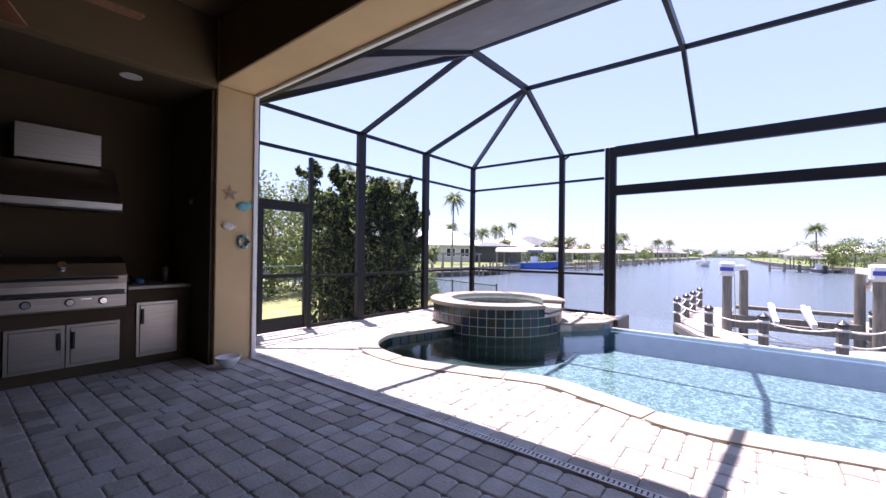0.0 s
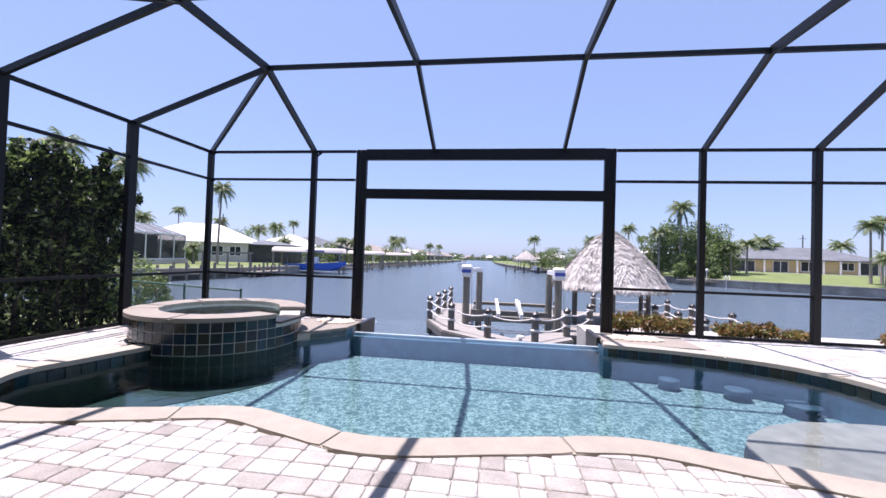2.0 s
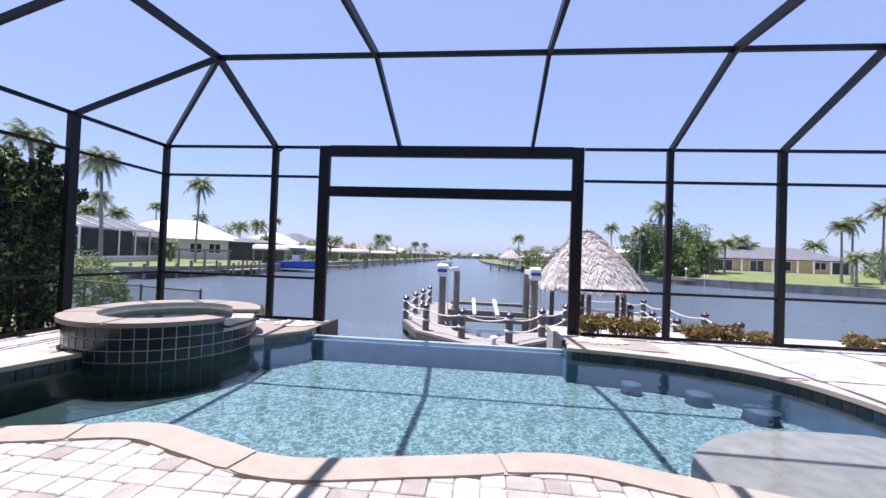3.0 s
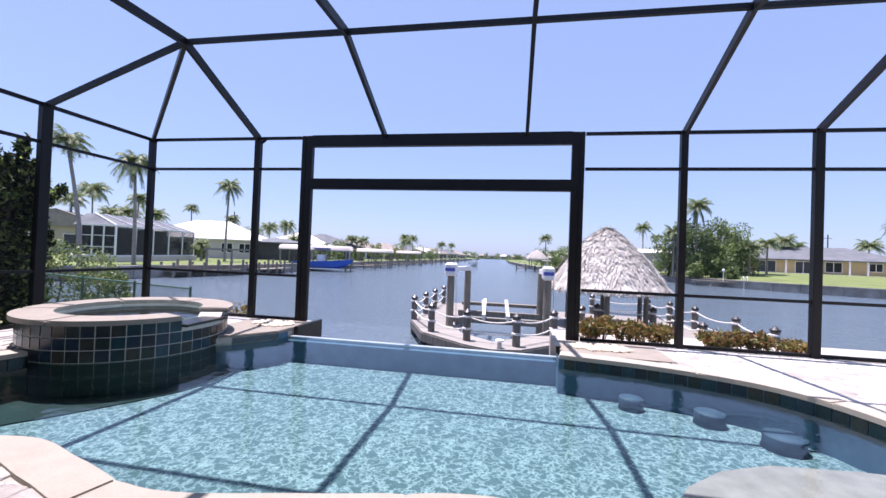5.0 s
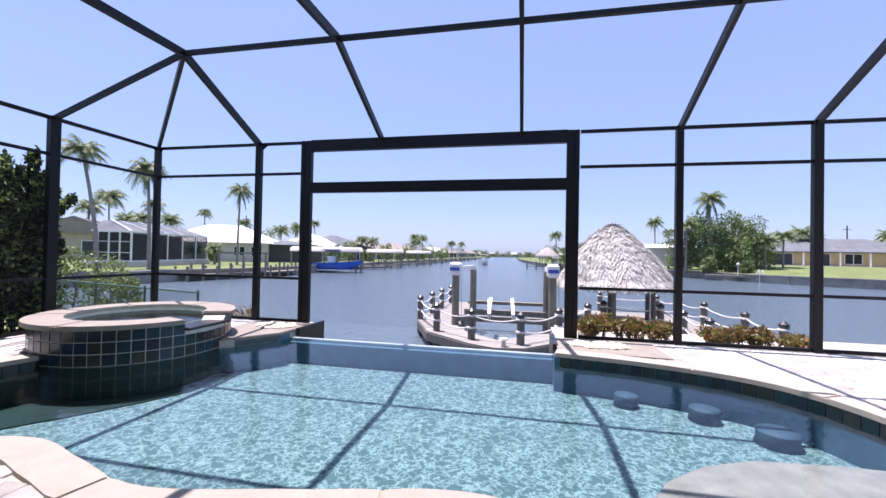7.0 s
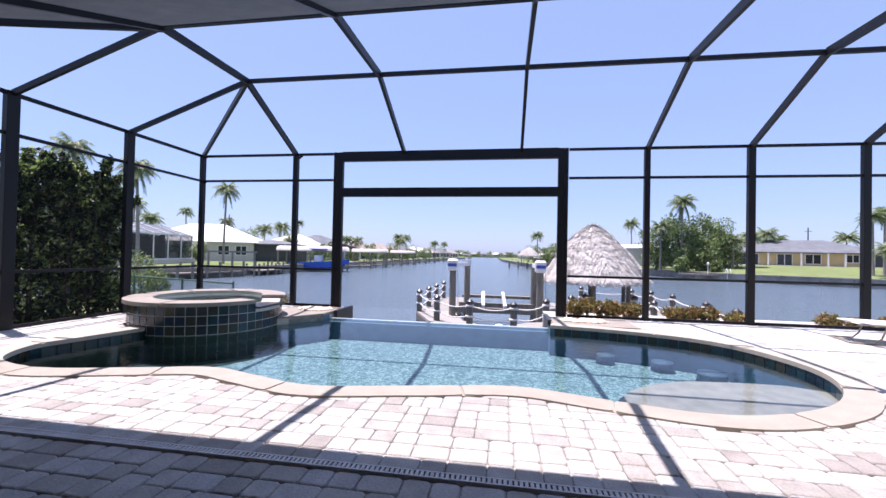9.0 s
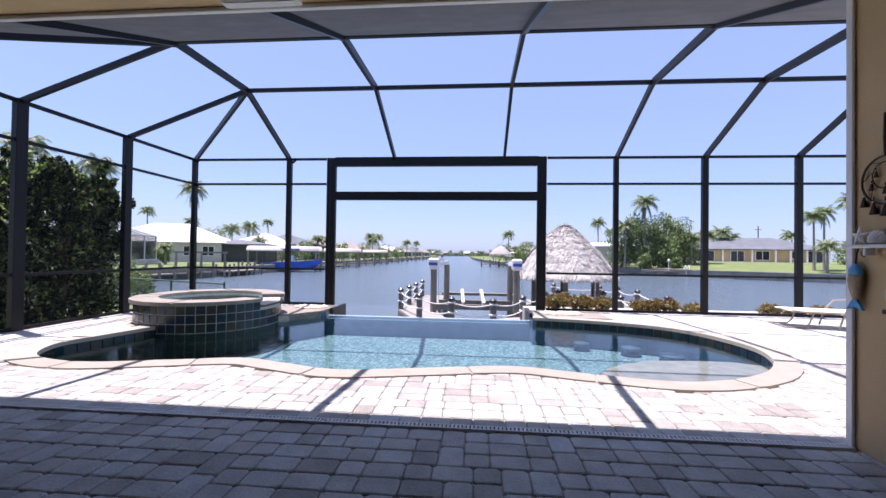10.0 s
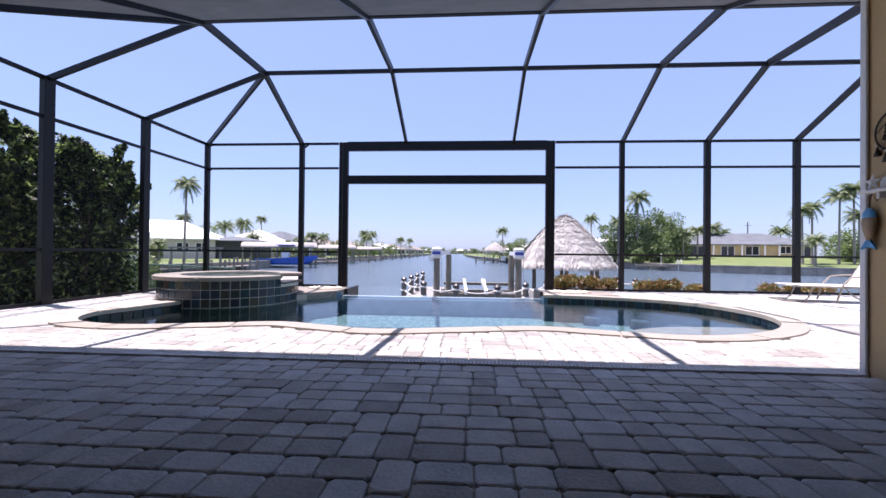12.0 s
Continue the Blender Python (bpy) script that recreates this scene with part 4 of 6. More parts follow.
shelf = thing("wall_shelf", "small white wall shelf with a hook", "shelf", at=(EX, -0.27, 1.38))
part("board", box((-0.1, -0.21, 0.0), (0, 0.21, 0.022), 0.004), M_WHITE, shelf)
part("bracket", box((-0.08, 0.06, -0.05), (-0.012, 0.08, -0.001), 0.004), M_WHITE, shelf)
part("hook", tube([(-0.012, 0.12, -0.03), (-0.035, 0.12, -0.06), (-0.05, 0.12, -0.045), (-0.055, 0.12, -0.02)], 0.005, 6), M_DRIFT, shelf)
st = star("starfish", "tan starfish leaning on the white wall shelf", (EX - 0.03, -0.12, 1.461), 0.075, M_SHELL, 180)
for y, s in ((-0.23, 0.062), (-0.36, 0.055)):
    sh = bmesh.new()
    c = sh.verts.new((-0.03, 0, 0.1 * s))
    pts = []
    for k in range(17):
        a = math.pi * (-0.15 + 1.3 * k / 16)
        r = s * (1.0 + (0.06 if k % 2 else -0.03))
        pts.append(sh.verts.new((0.008, r * math.cos(a), s * 0.55 + r * 0.95 * math.sin(a))))
    bk = sh.verts.new((0.012, 0, 0.2 * s))
    for k in range(16):
        sh.faces.new((c, pts[k], pts[k + 1]))
        sh.faces.new((bk, pts[k + 1], pts[k]))
    ob = single("scallop_shell", sh, M_SHELL, "ribbed bleached scallop shell on the white shelf", "seashell", "shells on the shelf")
    ob.matrix_world = pose(EX - 0.04, y, 1.405)

fish = thing("wooden_fish", "hanging driftwood fish with sky blue head and tail", "wall decor", at=(EX - 0.03, -0.085, 1.13))
bm = bmesh.new()
add_lathe(bm, [(0.02, -0.1), (0.045, -0.03), (0.055, 0.03), (0.05, 0.07)], 14)
bm.transform(Matrix.Diagonal((0.5, 1, 1, 1)))
part("body", bm, M_DRIFT, fish, smooth=True)
bm = bmesh.new()
add_lathe(bm, [(0.051, 0.07), (0.045, 0.11), (0.02, 0.14), (0.0, 0.145)], 14)
bm.transform(Matrix.Diagonal((0.52, 1, 1, 1)))
part("head", bm, M_FISHBLUE, fish, "sky blue painted head", True)
bm = prism([(-0.015, -0.1), (-0.06, -0.17), (0.0, -0.15), (0.06, -0.17), (0.015, -0.1)], -0.01, 0.01)
bm.transform(Matrix(((0, 0, 1, 0), (1, 0, 0, 0), (0, 1, 0, 0), (0, 0, 0, 1))))
part("tail", bm, M_FISHBLUE, fish, "sky blue painted tail")
part("cord", tube([(0, 0, 0.14), (0.01, 0.0, 0.22), (0.02, 0.0, 0.25)], 0.005, 6), M_TWINE, fish)
gull = thing("shell_bird", "white shell bird hung on the stucco column", "wall decor", at=(EX - 0.03, -0.35, 1.08))
bm = bmesh.new()
bmesh.ops.create_uvsphere(bm, u_segments=12, v_segments=8, radius=1, matrix=Matrix.Diagonal((0.03, 0.06, 0.085, 1)))
part("body", bm, M_SHELL, gull, smooth=True)
part("foot", box((-0.02, 0.01, -0.12), (0.0, 0.07, -0.09), 0.006), M_TWINE, gull)


# ---------- lounger ----------
lounger = thing("sun_lounger", "white sling sun lounger with champagne frame", "sun lounger", at=(7.08, 5.3, 0), turn=-13)
for y in (-0.31, 0.31):
    part("side_rail", tube([(0.0, y, 0.31), (1.25, y, 0.31), (1.3, y, 0.33)], 0.015, 8), M_TUBE, lounger)
    part("back_rail", tube([(1.2, y, 0.31), (1.57, y, 1.0), (1.59, y, 1.04)], 0.015, 8), M_TUBE, lounger)
    part("front_leg", tube([(0.35, y, 0.3), (0.28, y, 0.1), (0.2, y, 0.015), (-0.1, y, 0.015)], 0.014, 8), M_TUBE, lounger)
    part("arm", tube([(0.72, y, 0.015), (0.82, y, 0.35), (0.95, y, 0.5), (1.2, y, 0.53), (1.5, y, 0.52)], 0.016, 8), M_TUBE, lounger)
    part("rear_leg", tube([(1.15, y, 0.3), (1.3, y, 0.12), (1.45, y, 0.015)], 0.014, 8), M_TUBE, lounger)
part("front_bar", tube([(-0.1, -0.31, 0.015), (-0.1, 0.31, 0.015)], 0.014, 8), M_TUBE, lounger)
bm = bmesh.new()
add_box(bm, (-0.02, -0.3, 0.318), (1.22, 0.3, 0.334), 0.006)
part("seat_sling", bm, M_FABRIC, lounger, "white woven sling")
bm = box((0.0, -0.3, 0.0), (0.8, 0.3, 0.016), 0.006)
bm.transform(pose(1.22, 0, 0.33, 0, -62, 0))
part("back_sling", bm, M_FABRIC, lounger, "white woven sling")

# ---------- canal, banks ----------
WZ = -1.9
single("water", prism([(-2500, -2500), (2500, -2500), (2500, 3000), (-2500, 3000)], WZ - 0.4, WZ), M_CANAL, "blue-grey rippled canal water", "water", kind="structure")


def land(name, outline, z, label, material=None, wall=True):
    bm = prism(outline, WZ - 0.5, z)
    ob = single(name, bm, material or M_GRASS, label, "ground", kind="structure")
    return ob


LEFT_BANK = [(-600, 2), (-62, 12), (-38, 23), (-33.5, 28), (-33.2, 35.5), (-31.2, 40), (-31, 52), (-30, 62), (-31.5, 100), (-32, 400), (-70, 600), (-600, 900)]
RIGHT_BANK = [(600, 2), (75, 44), (52, 54), (40, 61), (34.5, 68), (31, 79), (19, 95), (8.5, 112), (5, 150), (0, 225), (-6, 420), (60, 650), (700, 900)]
land("ground_left_bank", LEFT_BANK, -0.75, "green lawn bank across the canal")
land("ground_right_bank", RIGHT_BANK[::-1], -0.75, "green lawn bank across the canal")
land("ground_far", [(-600, 700), (-60, 640), (60, 660), (600, 700), (600, 2000), (-600, 2000)], -0.6, "low far shore at the end of the canal")
land("ground_yard", [(-30, -30), (-6.45, -30), (-6.45, 6.9), (-6.3, 8.4), (-30, 10.5)], -0.42, "patchy side lawn beside the patio", M_NEARLAWN)
land("ground_bed", [(2.4, 6.77), (10.6, 6.77), (10.6, 8.3), (2.4, 8.3)], -0.12, "mulched planting bed outside the screen", M_SAND)
land("ground_house_side", [(10.6, -30), (40, -30), (40, 8), (10.6, 8)], -0.42, "side lawn beyond the patio", M_NEARLAWN)


def seawall(name, line):
    bm = bmesh.new()
    for (x0, y0), (x1, y1) in zip(line, line[1:]):
        add_beam(bm, (x0, y0, -1.6), (x1, y1, -1.6), 0.25, 1.5)
        add_beam(bm, (x0, y0, -0.76), (x1, y1, -0.76), 0.6, 0.16)
        d = Vector((x1 - x0, y1 - y0))
        for k in range(1, int(d.length / 3.2)):
            f = k * 3.2 / d.length
            add_box(bm, (x0 + d.x * f - 0.2, y0 + d.y * f - 0.2, -2.2), (x0 + d.x * f + 0.2, y0 + d.y * f + 0.2, -0.85))
    single(name, bm, M_SEAWALL, "grey concrete seawall with a cap", "seawall", kind="structure")


seawall("wall_seawall_left", LEFT_BANK[1:10])
seawall("wall_seawall_right", RIGHT_BANK[1:10])
seawall("wall_seawall_yard", [(-30, 10.5), (-6.3, 8.4)])
single("wood_landing", prism([(29.8, 69.4), (36.5, 66.0), (37.2, 67.2), (30.6, 70.8)], -1.25, -0.98), M_PILE, "dark timber landing on the seawall", "landing")


lamp = thing("landing_lamp", "small white lamp post on the timber landing", "lamp post", at=(33.9, 68.2, -0.98))
part("post", lathe([(0.06, 0.0), (0.05, 1.5)], 8), M_WHITE, lamp)
part("lantern", lathe([(0.05, 1.5), (0.2, 1.6), (0.2, 1.82), (0.02, 1.95)], 10), M_WHITE, lamp)
ladder = thing("boat_ladder", "white tubular ladder at the edge of the landing", "ladder", at=(36.0, 66.4, -0.98))
for x in (-0.25, 0.25):
    part("rail", tube([(x, -0.25, -1.2), (x, -0.25, 0.6), (x, -0.05, 0.95), (x, 0.3, 0.75), (x, 0.35, 0.0)], 0.05, 6), M_WHITE, ladder)
for z in (-0.8, -0.4, -0.05):
    part("rung", tube([(-0.25, -0.25, z), (0.25, -0.25, z)], 0.04, 6), M_WHITE, ladder)


# ---------- plants ----------
def tree(name, label, at, height, radius, count, leaf, material, seed, clumps=16, low=0.25, category="tree", trunk=0.12, squash=1.0):
    r = np.random.default_rng(seed)
    t = thing(name, label, category, at=at)
    bm = bmesh.new()
    add_tube(bm, [(0, 0, -0.1), (0.05 * height, 0.02, height * 0.3), (0.02, 0.03 * height, height * 0.62)], [trunk, trunk * 0.75, trunk * 0.3], 8)
    cs, sp = [], []
    for k in range(clumps):
        a = 2.4 * k + r.random()
        f = low + (1 - low) * ((k + 0.5) / clumps)
        rr = radius * (0.35 + 0.65 * math.sin(math.pi * min(1, 0.18 + 0.8 * (1 - f)))) * (0.35 + 0.5 * r.random())
        c = (rr * math.cos(a), rr * math.sin(a) * squash, height * f * (0.93 + 0.07 * r.random()))
        cs.append(c)
        s = radius * (0.28 + 0.22 * r.random())
        sp.append((s, s * (0.6 + 0.4 * squash), s * 0.9))
        if k % 2 == 0:
            add_tube(bm, [(0.02 * height, 0.01 * height, height * min(0.5, f * 0.55)), (c[0] * 0.5, c[1] * 0.5, c[2] * 0.8), c], [trunk * 0.45, trunk * 0.28, trunk * 0.1], 6)
    part("trunk", bm, M_BARK, t, smooth=True)
    v, f = leaves(r, cs, sp, count, leaf)
    ob = new("crown", cloud("crown", v.tolist(), f.tolist(), material))
    ob.parent = t
    return t


def hedge_plant(name, label, at, height, rx, ry, count, leaf, material, seed):
    """A tall column of leaves on several thin stems."""
    r = np.random.default_rng(seed)
    t = thing(name, label, "hedge", "tall hedge by the screen", at=at)
    bm = bmesh.new()
    for k in range(4):
        a = k * 1.7
        add_tube(bm, [(0.1 * math.cos(a), 0.1 * math.sin(a), -0.1), (0.3 * rx * math.cos(a), 0.3 * ry * math.sin(a), height * 0.5), (0.4 * rx * math.cos(a + 0.5), 0.4 * ry * math.sin(a + 0.5), height * 0.92)], [0.035, 0.025, 0.008], 6)
    part("stem", bm, M_BARK, t)
    cs, sp = [], []
    for k in range(70):
        f = 0.04 + 0.9 * k / 69
        a = 2.4 * k
        wob = 0.6 + 0.55 * r.random()
        wide = wob * (1.0 if f < 0.6 else 1.0 - 1.6 * (f - 0.6))
        out = (0.4 + 0.7 * r.random()) * wide
        cs.append((rx * 0.85 * out * math.cos(a), ry * 1.05 * out * math.sin(a), height * f + 0.12 * r.normal()))
        b = 0.75 if f > 0.65 else 1.0
        sp.append((rx * 0.45 * wob * b, ry * 0.55 * wob * b, (0.17 + 0.16 * r.random()) * b))
    for k in range(34):
        a, z = r.random() * 6.28, height * (0.6 + 0.46 * r.random() ** 0.8)
        reach = 0.5 + 0.75 * r.random()
        for q in range(3):
            g = q / 2
            cs.append((rx * reach * (0.7 + 0.3 * g) * math.cos(a), ry * reach * (0.7 + 0.35 * g) * math.sin(a), z + 0.13 * g))
            sp.append((0.1 - 0.025 * q, 0.1 - 0.025 * q, 0.11))
    v, f = leaves(r, cs, sp, count, leaf, 0.45)
    ob = new("crown", cloud("crown", v.tolist(), f.tolist(), material))
    ob.parent = t
    return t


HL = "tall dense green hedge shrub outside the screen"
for i, (y, h, ry) in enumerate(((2.6, 3.2, 0.36), (3.15, 2.2, 0.22), (3.7, 3.35, 0.36), (4.2, 3.1, 0.36), (4.72, 3.25, 0.36), (5.15, 2.75, 0.26))):
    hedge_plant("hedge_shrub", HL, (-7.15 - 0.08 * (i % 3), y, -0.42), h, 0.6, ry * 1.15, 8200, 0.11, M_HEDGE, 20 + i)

TL = "broad green tree beyond the side lawn"
for x, y, h, r_, c, s in ((-14.5, 4.2, 4.0, 2.1, 5200, 41), (-15.5, 6.0, 4.3, 2.2, 5200, 42), (-13.5, 7.6, 3.6, 1.8, 4200, 43), (-18, 2.2, 4.6, 2.4, 4400, 44), (-15.5, 1.5, 4.2, 2.2, 4400, 45), (-17, 8.5, 4.6, 2.4, 4400, 46)):
    tree("tree", TL, (x, y, -0.45), h, r_, c, 0.16, M_BRIGHT, s, low=0.12)
for x, y, h, r_, s in ((-11.6, 8.9, 2.0, 0.8, 51), (-10.6, 9.2, 1.7, 0.7, 52), (-12.8, 8.6, 2.1, 0.9, 53), (-9.6, 8.9, 1.2, 0.55, 54)):
    tree("shrub", "loose light green shrub by the water", (x, y, -0.55), h, r_, 1300, 0.1, M_BRIGHT, s, low=0.08, category="shrub", trunk=0.03)


def croton(at, w, d, h, seed, count, label="red and yellow croton bed outside the screen"):
    r = np.random.default_rng(seed)
    t = thing("croton_shrub", label, "shrub", "croton bed", at=at)
    bm = bmesh.new()
    cs, sp = [], []
    for k in range(14):
        x, y = (r.random() - 0.5) * w, (r.random() - 0.5) * d
        hh = h * (0.6 + 0.4 * r.random())
        add_tube(bm, [(x * 0.8, y * 0.8, 0), (x, y, hh * 0.8)], [0.012, 0.006], 5)
        cs.append((x, y, hh * 0.7))
        sp.append((0.13, 0.13, h * 0.35))
    part("stem", bm, M_BARK, t)
    v, f = leaves(r, cs, sp, count, 0.105, 0.36, -0.4)
    ob = new("crown", cloud("crown", v.tolist(), f.tolist(), M_CROTON))
    ob.parent = t


for i, (x, w_, h_) in enumerate(((3.1, 0.5, 0.52), (3.68, 0.5, 0.48), (4.25, 0.45, 0.4), (5.15, 0.36, 0.4), (5.65, 0.42, 0.42), (6.38, 0.25, 0.3), (8.13, 0.28, 0.34), (8.7, 0.34, 0.3), (9.3, 0.4, 0.32))):
    croton((x, 7.15, -0.12), w_, 0.5, h_ * 1.0, 60 + i, int(1700 * w_) + 240)
croton((-4.4, 7.2, -0.42), 0.5, 0.4, 0.66, 75, 260, "dark red croton behind the spa")
single("ground_strip", box((-6.2, 6.77, -2.2), (-3.0, 7.7, -0.42)), M_SAND, "narrow planting strip behind the spa", "ground", kind="structure")


def frond(rng, base, azim, length, rise, droop, width, n, vs, fs):
    """One feathered palm leaf: a curved rib with drooping leaflets either side."""
    d = Vector((math.cos(azim), math.sin(azim), 0))
    side = Vector((-d.y, d.x, 0))
    rib = []
    for k in range(n + 1):
        t = k / n
        rib.append(Vector(base) + d * (length * (t - 0.18 * t * t)) + Vector((0, 0, rise * t - droop * t * t)))
    for k in range(n):
        a, b = rib[k], rib[k + 1]
        w0 = 0.025 * length * (1 - k / n) * 0.5 + 0.008
        i = len(vs)
        vs += [a - side * w0, a + side * w0, b + side * w0 * 0.8, b - side * w0 * 0.8]
        fs.append((i, i + 1, i + 2, i + 3))
        t = (k + 0.5) / n
        lw = width * math.sin(math.pi * (0.12 + 0.83 * t)) * (0.8 + 0.4 * rng.random())
        for sgn in (-1, 1):
            for sub in (0.05, 0.38, 0.7):
                p = a.lerp(b, sub)
                q = a.lerp(b, sub + 0.36)
                tip = p + (b - a) * 0.9 + side * sgn * lw + Vector((0, 0, -lw * (0.35 + 0.4 * rng.random())))
                i = len(vs)
                vs += [p, q, tip]
                fs.append((i, i + 1, i + 2))


def palm(label, at, height, crown, fronds, seed, lean=0.0, stiff=0.5, trunk=0.16, name="palm_tree", skirt=0):
    r = np.random.default_rng(seed)
    crown = crown * (1.25 if height > 10 else 1.0)
    t = thing(name, label, "palm tree", at=at)
    bm = bmesh.new()
    top = Vector((lean * height, lean * 0.3 * height, height))
    add_tube(bm, [(0, 0, -0.3), (0, 0, 0.2), (lean * height * 0.2, 0, height * 0.35), (lean * height * 0.6, lean * 0.15 * height, height * 0.7), top], [trunk * 1.7, trunk * 1.25, trunk, trunk * 0.85, trunk * 0.8], 10)
    part("trunk", bm, M_TRUNK, t, smooth=True)
    part("crownshaft", lathe([(trunk * 0.85, -crown * 0.1), (trunk * 1.2, 0.1 * crown), (trunk * 0.4, 0.3 * crown)], 10, top), M_BARK, t)
    vs, fs = [], []
    fronds += 8
    for k in range(fronds):
        f = k / fronds
        az = 2.4 * k + 0.4 * r.random()
        lift = 1.5 - 1.45 * f
        ln = crown * (0.85 + 0.3 * r.random())
        frond(r, top + Vector((0, 0, 0.1 * crown)), az, ln * (0.55 + 0.45 * min(1, f * 2 + 0.3)), crown * lift * (0.7 + 0.3 * stiff), crown * (0.5 + (1 - stiff) * 0.45) * (0.7 + 0.5 * r.random()), crown * 0.3, 10, vs, fs)
    for k in range(skirt):
        frond(r, top, 1.3 * k, crown * 0.5, -0.1 * crown, crown * 0.9, crown * 0.16, 6, vs, fs)
    ob = new("crown", cloud("crown", [tuple(v) for v in vs], fs, M_FROND))
    ob.parent = t
    return t


PL = "tall slender coconut palm on the far bank"
palm(PL, (-35.8, 28.2, -0.75), 10.7, 1.75, 20, 101, -0.13, 0.3)
palm(PL, (-36.4, 33.8, -0.75), 10.2, 1.85, 24, 102, -0.03, 0.3, skirt=5)
palm(PL, (-40.6, 52.0, -0.75), 10.9, 1.85, 22, 103, 0.02, 0.3, skirt=4)
PS = "bushy palm behind the far bank houses"
for i, (x, y, h, c) in enumerate(((-74.5, 60, 11.2, 2.9), (-72.7, 55, 9.0, 2.8), (-65.0, 60, 9.8, 2.6), (-82.4, 70, 8.0, 3.2), (-78.0, 70, 8.2, 3.2), (-76.7, 75, 8.2, 3.2), (-71.9, 80, 10.6, 1.7), (-65.4, 85, 8.6, 2.4), (-46.5, 50, 1.8, 1.8), (-43.2, 50.5, 2.2, 1.6),
                                     (-58.6, 90, 7.0, 3.0), (-56.0, 93, 8.0, 3.0), (-52.0, 95, 9.4, 1.9), (-46, 80, 4.0, 2.6), (-41.1, 100, 5.2, 2.6), (-38.6, 102, 5.0, 2.4), (-31.5, 120, 5.5, 2.6), (-40.5, 150, 8.2, 3.0), (-37, 150, 7.8, 3.0), (-33, 190, 7, 3.0), (-36, 240, 8, 3.2))):
    palm(PS, (x, y, -0.75), h, c, 20, 110 + i, 0.02 * ((i % 3) - 1), 0.4, 0.15, skirt=(3 if i % 2 else 0))
PR = "feathery palm on the opposite canal bank"
for i, (x, y, h, c, sk) in enumerate(((10.4, 113, 7.6, 2.4, 0), (24.5, 108, 7.5, 2.6, 0), (32.4, 74.5, 12.0, 2.3, 10), (31.0, 98, 10.0, 2.4, 3), (33.8, 98, 8.0, 1.6, 0), (45.3, 78, 6.0, 2.6, 0), (41.6, 76, 5.0, 2.6, 0), (58.0, 95, 7.6, 3.0, 4), (62, 98, 6.4, 2.8, 2),
                                          (52.2, 62, 8.3, 2.1, 0), (54.4, 63, 9.0, 2.0, 3), (57.5, 62, 10.6, 2.0, 0), (59.3, 61.5, 11.5, 2.1, 0), (50.8, 58.0, 3.6, 2.0, 0), (64, 66, 8.0, 2.6, 0), (66.5, 64, 10.0, 2.4, 0), (29.5, 76, 7.6, 2.4, 2), (74, 96, 7, 3, 0))):
    palm(PR, (x, y, -0.75), h, c, 20, 140 + i, 0.015 * ((i % 3) - 1), 0.45, 0.16, skirt=sk)

TR = "large spreading green tree on the opposite bank"
for x, y, h, r_, c, s in ((33.0, 76.5, 9.2, 4.2, 6000, 161), (37.6, 77.5, 9.6, 4.4, 6000, 162), (41.8, 79.5, 7.2, 3.4, 3400, 163), (29.8, 79, 7.4, 3.0, 2600, 164), (35.6, 73.0, 5.6, 2.8, 2600, 165)):
    tree("tree", TR, (x, y, -0.75), h, r_, c, 0.42, M_TREE, s, clumps=26, low=0.12, trunk=0.25)
for x, y, h, r_, s in ((31.2, 71.6, 2.3, 1.3, 171), (36.0, 70.2, 1.9, 1.2, 172), (67.5, 67, 4.4, 2.6, 173), (71, 72, 5.0, 3.0, 174), (26.5, 104, 5.6, 3.4, 176), (28.5, 112, 6.0, 4.0, 177), (31, 120, 6.5, 4.5, 178), (25.5, 130, 6.0, 4.5, 179), (24, 100, 2.4, 2.0, 180), (70, 66, 6, 3.4, 181), (66, 70, 5.6, 3.0, 182), (70, 76, 6.0, 3.2, 183), (63.5, 67, 4.0, 2.2, 184), (12.5, 116, 4.6, 2.8, 185), (16.0, 113, 5.4, 3.2, 186), (15.5, 124, 5.8, 3.6, 187), (10.5, 138, 5.5, 3.4, 188), (20.5, 104, 3.6, 2.4, 189)):
    tree("shrub", "rounded green shrubbery along the canal bank", (x, y, -0.75), h, r_, 1300, 0.42, M_TREE, s, clumps=14, low=0.1, category="shrub", trunk=0.1)
for i, (x, y, h, r_) in enumerate(((-37, 76, 3.4, 2.0), (-39, 88, 4.6, 2.4), (-36, 92, 2.6, 1.8), (-37, 108, 4.4, 2.6), (-35, 114, 3.0, 2.0), (-38, 134, 5.2, 3.0), (-35, 140, 3.2, 2.4), (-37, 160, 5.0, 3.0), (-36, 176, 4.0, 2.8), (-38, 200, 5.6, 3.4), (-60, 86, 7.4, 3.4), (-55, 97, 6.6, 3.0), (-49, 57, 3.0, 1.6))):
    tree("tree", "rounded green tree between the canal houses", (x, y, -0.75), h, r_, 900, 0.45, M_TREE, 600 + i, clumps=14, low=0.12, trunk=0.12)
for i in range(26):
    rr = np.random.default_rng(300 + i)
    sd = -1 if i % 2 else 1
    y = 140 + i * 17
    tree("tree", "distant green tree along the canal", ((-44 if sd < 0 else 31 - 0.085 * (y - 140)) + sd * (4 + 16 * rr.random()) * (1 if sd > 0 else 1), y, -0.75), 4.5 + 4 * rr.random(), 3.0 + 2 * rr.random(), 420, 1.0, M_TREE, 330 + i, clumps=10, low=0.12, trunk=0.2)


